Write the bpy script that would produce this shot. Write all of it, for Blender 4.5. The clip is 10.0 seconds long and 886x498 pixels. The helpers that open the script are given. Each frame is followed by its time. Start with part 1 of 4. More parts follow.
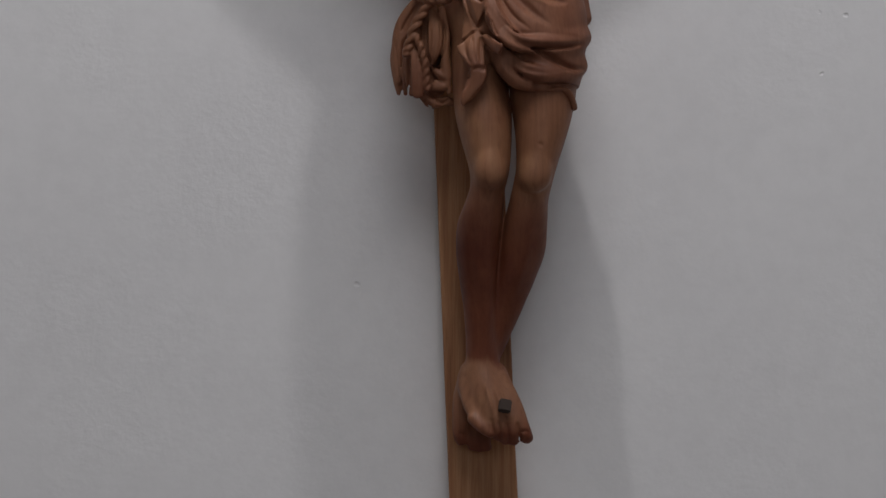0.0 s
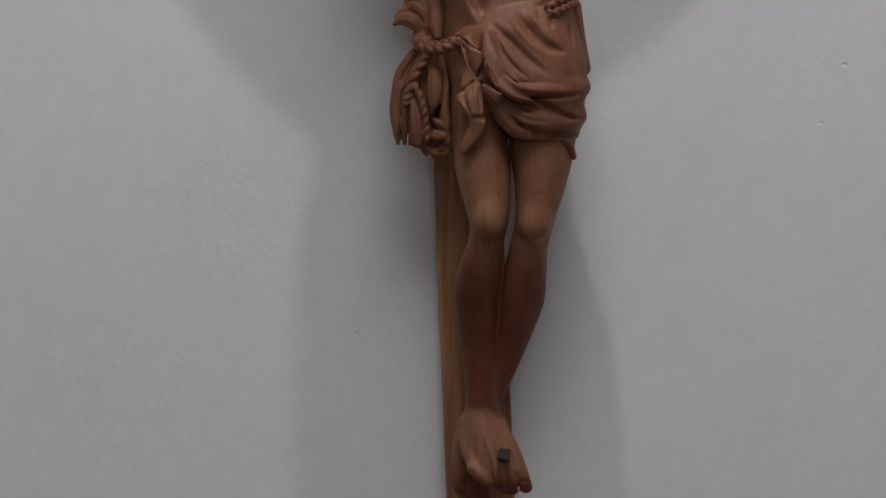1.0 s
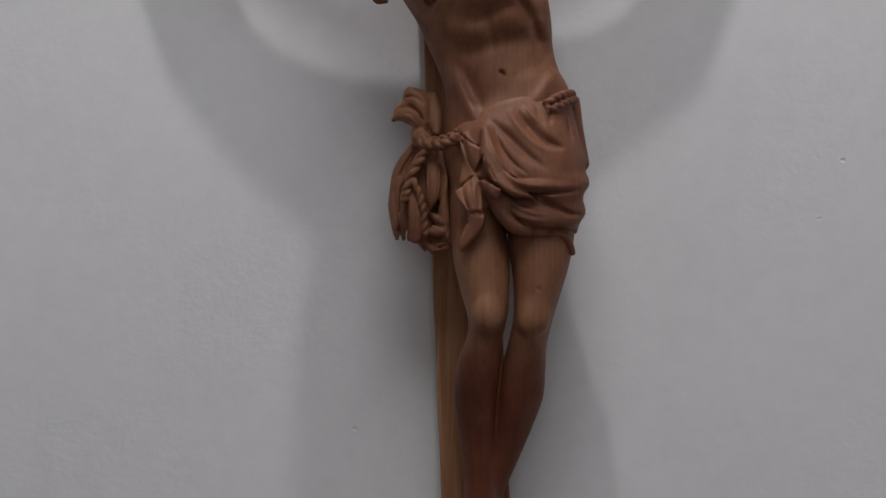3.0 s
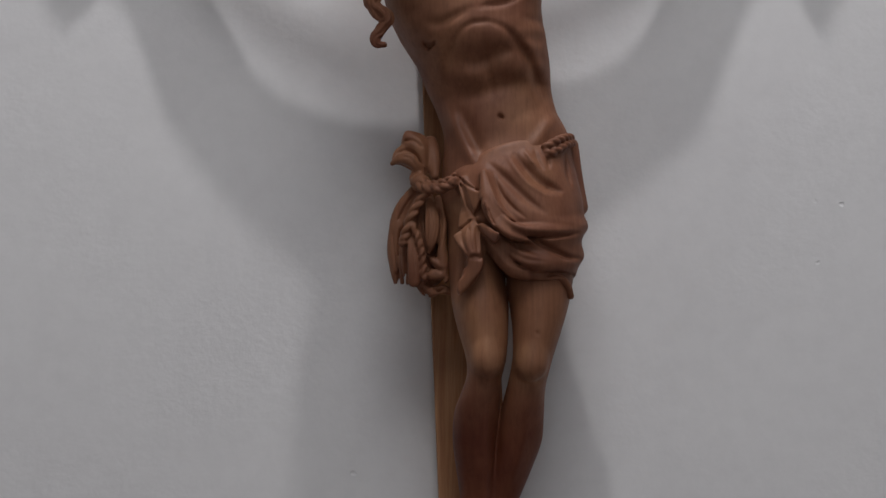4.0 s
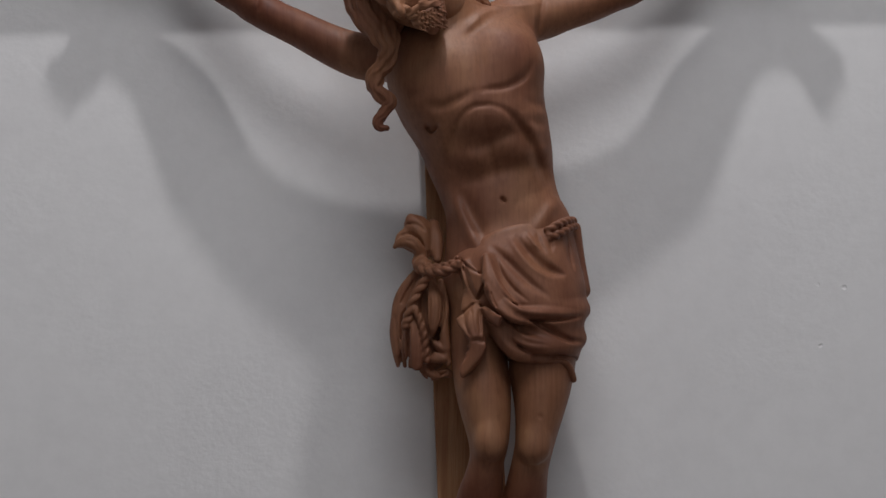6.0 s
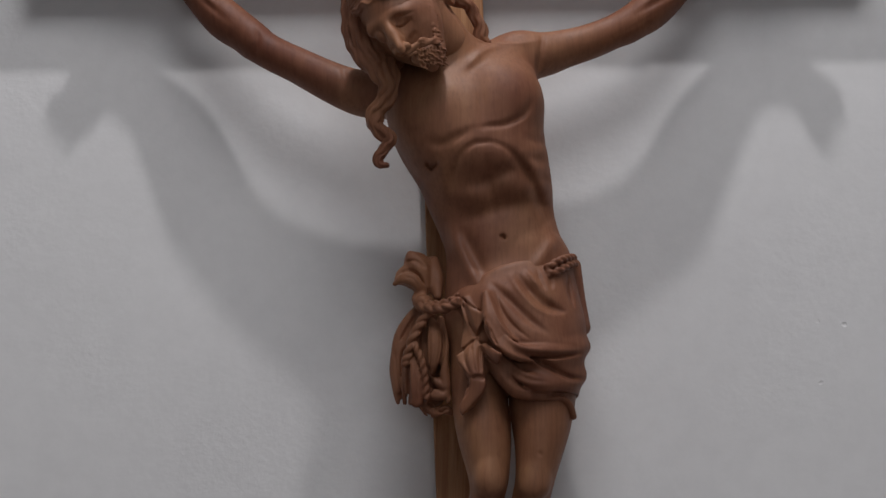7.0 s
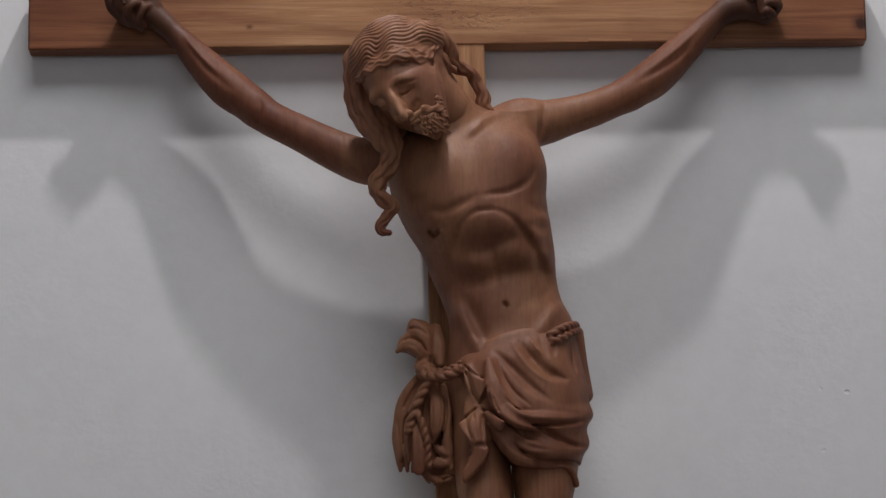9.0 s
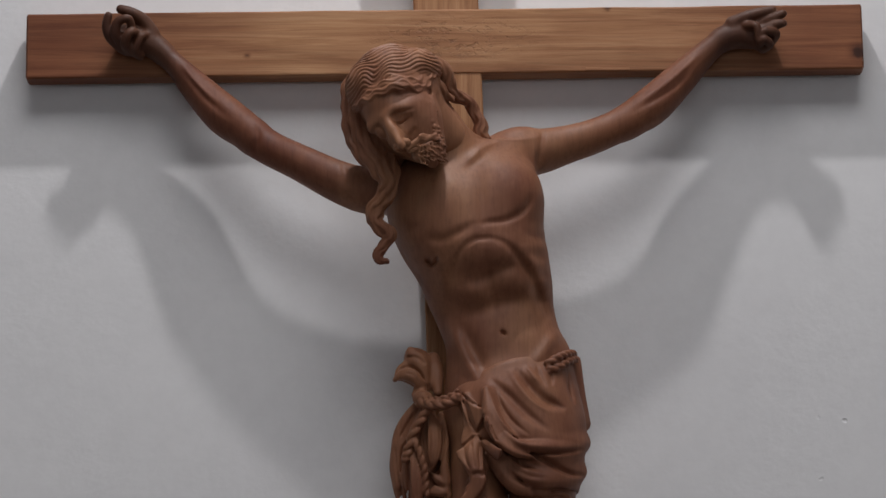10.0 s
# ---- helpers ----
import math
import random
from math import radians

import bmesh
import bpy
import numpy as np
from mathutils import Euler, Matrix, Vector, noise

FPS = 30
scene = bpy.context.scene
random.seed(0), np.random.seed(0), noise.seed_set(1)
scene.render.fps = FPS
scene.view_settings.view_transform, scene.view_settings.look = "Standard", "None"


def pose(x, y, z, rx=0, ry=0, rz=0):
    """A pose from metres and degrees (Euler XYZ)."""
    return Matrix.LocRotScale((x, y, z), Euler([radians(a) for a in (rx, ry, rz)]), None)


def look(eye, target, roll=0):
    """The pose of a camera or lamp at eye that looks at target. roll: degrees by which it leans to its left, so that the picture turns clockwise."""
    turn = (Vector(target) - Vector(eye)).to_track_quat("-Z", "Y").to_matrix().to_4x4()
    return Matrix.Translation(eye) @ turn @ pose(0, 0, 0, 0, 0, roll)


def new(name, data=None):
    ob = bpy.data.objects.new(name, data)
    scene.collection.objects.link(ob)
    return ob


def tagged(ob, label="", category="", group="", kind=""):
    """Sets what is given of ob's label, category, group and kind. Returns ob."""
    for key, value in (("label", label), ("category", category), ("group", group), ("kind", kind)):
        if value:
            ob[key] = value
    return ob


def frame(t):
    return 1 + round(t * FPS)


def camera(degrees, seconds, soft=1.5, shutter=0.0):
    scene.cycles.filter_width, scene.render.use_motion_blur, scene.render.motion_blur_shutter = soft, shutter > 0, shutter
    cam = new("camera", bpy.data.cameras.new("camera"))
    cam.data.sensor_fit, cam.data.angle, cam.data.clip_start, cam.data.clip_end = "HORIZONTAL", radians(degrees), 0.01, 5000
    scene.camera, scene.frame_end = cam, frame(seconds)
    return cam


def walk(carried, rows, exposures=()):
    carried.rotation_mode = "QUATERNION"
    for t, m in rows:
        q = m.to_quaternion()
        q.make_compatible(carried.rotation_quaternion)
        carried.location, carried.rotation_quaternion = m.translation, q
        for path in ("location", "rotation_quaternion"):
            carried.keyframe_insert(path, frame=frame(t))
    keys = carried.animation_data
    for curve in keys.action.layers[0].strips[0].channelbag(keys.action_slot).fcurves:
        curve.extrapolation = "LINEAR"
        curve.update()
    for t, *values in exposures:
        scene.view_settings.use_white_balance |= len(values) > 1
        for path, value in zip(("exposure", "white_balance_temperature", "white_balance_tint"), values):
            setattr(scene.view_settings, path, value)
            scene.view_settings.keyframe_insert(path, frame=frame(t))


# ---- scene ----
# Camera: a long lens on a tripod in the nave, tilted slowly upward.
cam = camera(14.0, 10.0)
EYE = (0.0, -5.7, 1.5)
# seconds, turn to the left, tilt up (degrees)
TILTS = [
    (0.0, 0.012, 7.569),
    (0.5, 0.013, 7.939),
    (1.0, 0.000, 8.353),
    (1.5, 0.000, 8.764),
    (2.0, 0.013, 9.177),
    (2.5, 0.000, 9.521),
    (4.0, -0.041, 10.565),
    (4.5, -0.041, 10.881),
    (5.0, -0.013, 11.237),
    (5.5, 0.000, 11.568),
    (7.0, 0.000, 12.475),
    (7.5, 0.028, 12.736),
    (8.0, 0.055, 13.010),
    (8.5, 0.069, 13.258),
    (9.0, 0.041, 13.547),
    (9.5, 0.028, 13.780),
    (10.0, 0.000, 14.000),
]
walk(cam, [(t, pose(*EYE, 90 + up, 0, turn)) for t, turn, up in TILTS])

# ---- light ----
world = bpy.data.worlds.new("world")
scene.world = world
world.use_nodes = True
world.node_tree.nodes["Background"].inputs["Color"].default_value = (0.55, 0.6, 0.7, 1)
world.node_tree.nodes["Background"].inputs["Strength"].default_value = 0.3


def lamp(name, kind, m, energy, colour, **kw):
    data = bpy.data.lights.new(name, kind)
    data.energy, data.color = energy, colour
    for key, value in kw.items():
        setattr(data, key, value)
    ob = new(name, data)
    ob.matrix_world = m
    return ob


# the ceiling spot over the cross, and daylight falling through the roof light
lamp("spot_light", "SPOT", look((0.0, -0.70, 4.93), (0.0, -0.08, 2.4)), 86, (0.985, 0.955, 0.965), spot_size=radians(120), spot_blend=1.0, shadow_soft_size=0.045)
lamp("skylight_daylight", "AREA", pose(0.3, -3.95, 7.48), 168, (0.975, 0.96, 0.97), shape="RECTANGLE", size=3.4, size_y=2.8)
# frontal fill, added to even out the wall and lighten the undersides
lamp("front_fill_light", "AREA", pose(0.6, -8.9, 2.7, 90, 0, 0), 30, (0.95, 0.96, 1.0), shape="RECTANGLE", size=3.4, size_y=2.4)

# ---- materials ----


class Nodes:
    """A new material and short ways to wire its nodes."""

    def __init__(self, name, rough=0.6):
        self.mat = bpy.data.materials.new(name)
        self.mat.use_nodes = True
        self.tree = self.mat.node_tree
        self.bsdf = self.tree.nodes["Principled BSDF"]
        self.bsdf.inputs["Roughness"].default_value = rough
        self.where = self.add("ShaderNodeTexCoord").outputs["Object"]

    def add(self, kind, **settings):
        node = self.tree.nodes.new(kind)
        for key, value in settings.items():
            setattr(node, key, value)
        return node

    def link(self, a, b):
        self.tree.links.new(a, b)

    def scaled(self, size, turn=(0, 0, 0)):
        m = self.add("ShaderNodeMapping")
        m.inputs["Scale"].default_value = size
        m.inputs["Rotation"].default_value = turn
        self.link(self.where, m.inputs["Vector"])
        return m.outputs["Vector"]

    def noise(self, size, detail=4, rough=0.55, turn=(0, 0, 0), distortion=0):
        n = self.add("ShaderNodeTexNoise")
        n.inputs["Scale"].default_value = 1
        n.inputs["Detail"].default_value = detail
        n.inputs["Roughness"].default_value = rough
        n.inputs["Distortion"].default_value = distortion
        self.link(self.scaled(size if isinstance(size, tuple) else (size,) * 3, turn), n.inputs["Vector"])
        return n.outputs["Fac"]

    def add_noise_colour(self, size):
        n = self.add("ShaderNodeTexNoise")
        n.inputs["Scale"].default_value = size
        self.link(self.where, n.inputs["Vector"])
        return n.outputs["Color"]

    def ramp(self, fac, *stops):
        r = self.add("ShaderNodeValToRGB")
        while len(r.color_ramp.elements) < len(stops):
            r.color_ramp.elements.new(0.5)
        for e, (at, c) in zip(r.color_ramp.elements, stops):
            e.position, e.color = at, (*c, 1) if isinstance(c, tuple) else (c, c, c, 1)
        self.link(fac, r.inputs["Fac"])
        return r.outputs["Color"]

    def mix(self, kind, fac, a, b):
        m = self.add("ShaderNodeMix", data_type="RGBA", blend_type=kind)
        for socket, value in ((m.inputs[0], fac), (m.inputs[6], a), (m.inputs[7], b)):
            if hasattr(value, "links"):
                self.link(value, socket)
            else:
                socket.default_value = value if not isinstance(value, tuple) else (*value, 1)
        return m.outputs[2]

    def bump(self, height, strength, distance):
        b = self.add("ShaderNodeBump")
        b.inputs["Strength"].default_value = strength
        b.inputs["Distance"].default_value = distance
        self.link(height, b.inputs["Height"])
        if self.bsdf.inputs["Normal"].links:
            self.link(self.bsdf.inputs["Normal"].links[0].from_socket, b.inputs["Normal"])
        self.link(b.outputs["Normal"], self.bsdf.inputs["Normal"])

    def colour(self, socket):
        self.link(socket, self.bsdf.inputs["Base Color"])


def plaster():
    n = Nodes("white_plaster", 0.92)
    n.bsdf.inputs["Specular IOR Level"].default_value = 0.15
    big = n.noise(1.7, 4)
    fine = n.noise(26, 6, 0.65)
    n.colour(n.mix("MULTIPLY", 1.0, n.ramp(big, (0.3, (0.75, 0.748, 0.76)), (0.7, (0.80, 0.80, 0.808))), n.ramp(fine, (0.25, 0.95), (0.6, 1.0))))
    # trowelled relief, sand grain, and scattered pits and scratches
    n.bump(n.noise(5, 3), 0.22, 0.008)
    rough_patch = n.ramp(n.noise(3.1, 3), (0.42, 0.15), (0.68, 1.0))
    grit = n.mix("MULTIPLY", 1.0, n.noise(75, 5, 0.62), rough_patch)
    n.bump(grit, 0.45, 0.0022)
    pits = n.add("ShaderNodeTexVoronoi", feature="F1")
    pits.inputs["Scale"].default_value = 11
    pits.inputs["Randomness"].default_value = 1
    wobble = n.mix("ADD", 0.012, n.where, n.add_noise_colour(45))
    n.link(wobble, pits.inputs["Vector"])
    hole = n.ramp(pits.outputs["Distance"], (0.02, 0.0), (0.05, 1.0))
    few = n.ramp(n.noise(2.3, 2), (0.52, 1.0), (0.56, 0.0))
    n.bump(n.mix("LIGHTEN", 1.0, hole, few), 0.55, 0.002)
    return n.mat


def carved_wood():
    n = Nodes("carved_limewood", 0.56)
    n.bsdf.inputs["Specular IOR Level"].default_value = 0.3
    grain = n.noise((95, 60, 6), 6, 0.62, distortion=0.9)
    patch = n.noise(6, 4, 0.6)
    col = n.ramp(grain, (0.25, (0.190, 0.081, 0.046)), (0.5, (0.232, 0.104, 0.060)), (0.8, (0.272, 0.130, 0.077)))
    col = n.mix("MULTIPLY", 0.9, col, n.ramp(patch, (0.32, (0.62, 0.45, 0.40)), (0.48, (0.94, 0.86, 0.80)), (0.66, (1.22, 1.25, 1.1))))
    # darker and redder outwards along the arms, darkest at the hands
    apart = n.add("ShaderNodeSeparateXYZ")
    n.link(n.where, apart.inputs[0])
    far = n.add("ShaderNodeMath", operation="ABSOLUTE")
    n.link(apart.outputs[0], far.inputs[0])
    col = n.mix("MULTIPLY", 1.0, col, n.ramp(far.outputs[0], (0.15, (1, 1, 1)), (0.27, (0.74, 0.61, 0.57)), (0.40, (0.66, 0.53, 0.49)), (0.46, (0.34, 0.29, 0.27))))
    # darker red over the shins and the toes, paler on the thighs, edges ragged
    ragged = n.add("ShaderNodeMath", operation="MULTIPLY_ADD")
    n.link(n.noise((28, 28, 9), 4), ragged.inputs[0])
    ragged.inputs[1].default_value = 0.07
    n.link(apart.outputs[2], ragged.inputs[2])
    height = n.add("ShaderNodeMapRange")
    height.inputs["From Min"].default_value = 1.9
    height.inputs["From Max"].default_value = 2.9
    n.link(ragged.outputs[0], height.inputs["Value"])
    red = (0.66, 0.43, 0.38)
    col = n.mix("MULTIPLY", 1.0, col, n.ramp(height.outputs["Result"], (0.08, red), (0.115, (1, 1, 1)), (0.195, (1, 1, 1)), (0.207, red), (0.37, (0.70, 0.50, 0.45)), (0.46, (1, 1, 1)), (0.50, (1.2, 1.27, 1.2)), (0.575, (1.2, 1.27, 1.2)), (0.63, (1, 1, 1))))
    # dark old wax in specks and streaks
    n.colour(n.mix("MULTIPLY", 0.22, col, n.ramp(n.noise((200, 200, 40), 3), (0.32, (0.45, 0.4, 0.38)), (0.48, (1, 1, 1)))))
    n.bump(n.noise((180, 180, 35), 3), 0.24, 0.0009)
    n.bump(n.noise(55, 3), 0.28, 0.0014)
    rough = n.ramp(n.noise(14, 3), (0.3, 0.46), (0.7, 0.68))
    n.link(rough, n.bsdf.inputs["Roughness"])
    return n.mat


def board_wood(name, upright, knots=()):
    n = Nodes(name, 0.58)
    n.bsdf.inputs["Specular IOR Level"].default_value = 0.3

    def size(along, deep, across):
        return (across, deep, along) if upright else (along, deep, across)

    grain = n.noise(size(2.6, 40, 62), 6, 0.68, distortion=0.7)
    fibre = n.noise(size(14, 200, 420), 3, 0.6)
    broad = n.noise(size(1.5, 6, 16), 4, 0.55, distortion=0.5)
    stain = n.noise(3.2, 3)
    col = n.ramp(grain, (0.30, (0.28, 0.125, 0.055)), (0.46, (0.39, 0.195, 0.090)), (0.56, (0.47, 0.255, 0.126)), (0.72, (0.56, 0.335, 0.178)))
    col = n.mix("MULTIPLY", 0.8, col, n.ramp(broad, (0.32, (0.60, 0.50, 0.45)), (0.5, (0.9, 0.86, 0.84)), (0.68, (1.05, 1.05, 1.05))))
    col = n.mix("MULTIPLY", 0.6, col, n.ramp(stain, (0.35, (0.72, 0.60, 0.56)), (0.62, (1, 1, 1))))
    col = n.mix("MULTIPLY", 0.3, col, n.ramp(fibre, (0.34, 0.5), (0.5, 1.0)))
    # the colour turns darker and redder towards the beam's ends
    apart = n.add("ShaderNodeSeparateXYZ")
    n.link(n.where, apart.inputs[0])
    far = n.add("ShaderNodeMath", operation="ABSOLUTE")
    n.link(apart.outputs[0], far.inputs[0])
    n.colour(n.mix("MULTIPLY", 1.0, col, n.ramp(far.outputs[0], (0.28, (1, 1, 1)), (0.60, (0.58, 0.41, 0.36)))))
    n.bump(grain, 0.2, 0.001)
    n.bump(fibre, 0.25, 0.0006)
    for centre, size in knots:
        gap = n.add("ShaderNodeVectorMath", operation="DISTANCE")
        n.link(n.mix("ADD", 0.006, n.where, n.add_noise_colour(90)), gap.inputs[0])
        gap.inputs[1].default_value = (centre[0] + 0.003, 0.003 - centre[1], centre[2] + 0.003)
        now = n.bsdf.inputs["Base Color"].links[0].from_socket
        n.colour(n.mix("MULTIPLY", 1.0, now, n.ramp(gap.outputs["Value"], (0.55 * size, (0.16, 0.11, 0.09)), (size, (0.75, 0.68, 0.64)), (1.7 * size, (1, 1, 1)))))
    if knots:
        # old tool marks about the joint
        gap = n.add("ShaderNodeVectorMath", operation="DISTANCE")
        n.link(n.scaled((0.3, 0.3, 1)), gap.inputs[0])
        gap.inputs[1].default_value = (0.006, -0.016, 3.262)
        dents = n.ramp(n.noise((70, 70, 130), 4, 0.7), (0.36, 0.0), (0.46, 1.0))
        where = n.ramp(gap.outputs["Value"], (0.022, 0.0), (0.045, 1.0))
        marks = n.mix("LIGHTEN", 1.0, dents, where)
        now = n.bsdf.inputs["Base Color"].links[0].from_socket
        n.colour(n.mix("MULTIPLY", 0.22, now, marks))
        n.bump(marks, 0.6, 0.0012)
    return n.mat


def plain(name, colour, rough=0.8, metal=0.0):
    n = Nodes(name, rough)
    n.bsdf.inputs["Metallic"].default_value = metal
    n.colour(n.mix("MULTIPLY", 1.0, n.ramp(n.noise(6, 3), (0.3, 0.85), (0.7, 1.0)), colour))
    n.bump(n.noise(60, 4), 0.2, 0.002)
    return n.mat


PLASTER = plaster()
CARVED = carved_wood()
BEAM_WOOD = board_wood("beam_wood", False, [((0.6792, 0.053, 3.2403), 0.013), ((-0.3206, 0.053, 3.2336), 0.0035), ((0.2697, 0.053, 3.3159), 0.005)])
POST_WOOD = board_wood("post_wood", True)
IRON = plain("dark_iron", (0.042, 0.024, 0.017), 0.75, 0.0)
FLOOR_STONE = plain("floor_stone", (0.15, 0.13, 0.115), 0.7)
DARK_BOARDS = plain("dark_ceiling_boards", (0.12, 0.08, 0.055), 0.7)

# ---- the room ----


def box(bm, x0, x1, y0, y1, z0, z1):
    vs = [bm.verts.new((x, y, z)) for x in (x0, x1) for y in (y0, y1) for z in (z0, z1)]
    for q in ((0, 1, 3, 2), (4, 6, 7, 5), (0, 4, 5, 1), (2, 3, 7, 6), (0, 2, 6, 4), (1, 5, 7, 3)):
        bm.faces.new([vs[i] for i in q])


def part(name, bm, material, parent=None, label="", smooth=False):
    mesh = bpy.data.meshes.new(name)
    bmesh.ops.recalc_face_normals(bm, faces=bm.faces)
    bm.to_mesh(mesh)
    bm.free()
    mesh.materials.append(material)
    for p in mesh.polygons:
        p.use_smooth = smooth
    ob = new(name, mesh)
    ob.parent = parent
    return tagged(ob, label)


def slab(name, material, label, *boxes):
    bm = bmesh.new()
    for b in boxes:
        box(bm, *b)
    return tagged(part(name, bm, material, None, label), category=name.split("_")[0], kind="structure")


# only the north wall is seen; the others close the room for bounced light
slab("wall_north", PLASTER, "white rough-plastered church wall", (-6, 6, 0, 0.3, 0, 7.5))
slab("wall_south", PLASTER, "unseen white plastered back wall with an opening added for the fill light",
     (-6, -1.2, -9.3, -9.0, 0, 7.5), (2.4, 6, -9.3, -9.0, 0, 7.5), (-1.2, 2.4, -9.3, -9.0, 0, 1.4), (-1.2, 2.4, -9.3, -9.0, 4.0, 7.5))
slab("wall_east", PLASTER, "white plastered side wall", (6, 6.3, -9.3, 0.3, 0, 7.5))
slab("wall_west", PLASTER, "white plastered side wall", (-6.3, -6, -9.3, 0.3, 0, 7.5))
slab("floor", FLOOR_STONE, "dark grey stone floor", (-6.3, 6.3, -9.3, 0.3, -0.2, 0))
slab("ceiling", DARK_BOARDS, "dark boarded ceiling with a roof light opening",
     (-6.3, -1.45, -9.3, 0.3, 7.5, 7.7), (2.05, 6.3, -9.3, 0.3, 7.5, 7.7), (-1.45, 2.05, -9.3, -5.4, 7.5, 7.7), (-1.45, 2.05, -2.5, 0.3, 7.5, 7.7))

# ---- the cross ----


def board(name, material, a, b, half, d0, d1, parent, seed):
    """A planed board from a to b (x, z), its arrises rounded and slightly uneven."""
    rnd = random.Random(seed)
    a, b = Vector((a[0], a[1])), Vector((b[0], b[1]))
    along = (b - a).normalized()
    across = Vector((-along.y, along.x))
    n, r = 60, 0.0035
    bm = bmesh.new()
    section = []
    for cx, cy, a0 in ((half - r, d1 - r, 0), (-half + r, d1 - r, 90), (-half + r, d0 + r, 180), (half - r, d0 + r, 270)):
        for s in range(4):
            w = radians(a0 + s * 30)
            section.append((cx + r * math.cos(w), cy + r * math.sin(w)))
    rings = []
    length = (b - a).length
    for i in range(n + 1):
        inset = 0.003 if i in (0, n) else 0
        at = min(max(i - 1, 0) / (n - 2), 1) * (length - 0.006) + 0.003
        if i == 0:
            at = 0
        if i == n:
            at = length
        ring = []
        for u, d in section:
            wob = 0.0008 * noise.noise((at * 9, u * 40 + seed, d * 40))
            uu = (abs(u) - inset) * (1 if u > 0 else -1) + wob
            p = a + along * at + across * uu
            ring.append(bm.verts.new((p.x, -min(max(d + wob, d0 + inset), d1 - inset), p.y)))
        rings.append(ring)
    m = len(section)
    for r0, r1 in zip(rings, rings[1:]):
        for j in range(m):
            bm.faces.new((r0[j], r0[(j + 1) % m], r1[(j + 1) % m], r1[j]))
    bm.faces.new(rings[0])
    bm.faces.new(rings[-1])
    return part(name, bm, material, parent, smooth=False)


cross = tagged(new("wooden_cross"), "plain brown wooden cross mounted on the white wall", "cross")
cross.location = (0, 0, 0)
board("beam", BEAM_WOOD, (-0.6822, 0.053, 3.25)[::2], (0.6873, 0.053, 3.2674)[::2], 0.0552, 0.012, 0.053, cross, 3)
board("post", POST_WOOD, (0.0684, 0.051, 1.6957)[::2], (-0.0066, 0.051, 3.6156)[::2], 0.0535, 0.005, 0.051, cross, 8)

bm = bmesh.new()
chip = (0.2547, 0.0535, 3.2122)
box(bm, chip[0] - 0.022, chip[0] + 0.05, -chip[1] - 0.0012, -chip[1] + 0.012, chip[2] - 0.004, chip[2] + 0.001)
bmesh.ops.bevel(bm, geom=bm.edges[:], offset=0.001, segments=1, affect="EDGES")
part("splinter", bm, BEAM_WOOD, cross)
board("sign_board", BEAM_WOOD, (-0.1248, 0.066, 3.4894)[::2], (0.1099, 0.066, 3.4923)[::2], 0.052, 0.0525, 0.066, cross, 5)

# ---- the carved figure ----


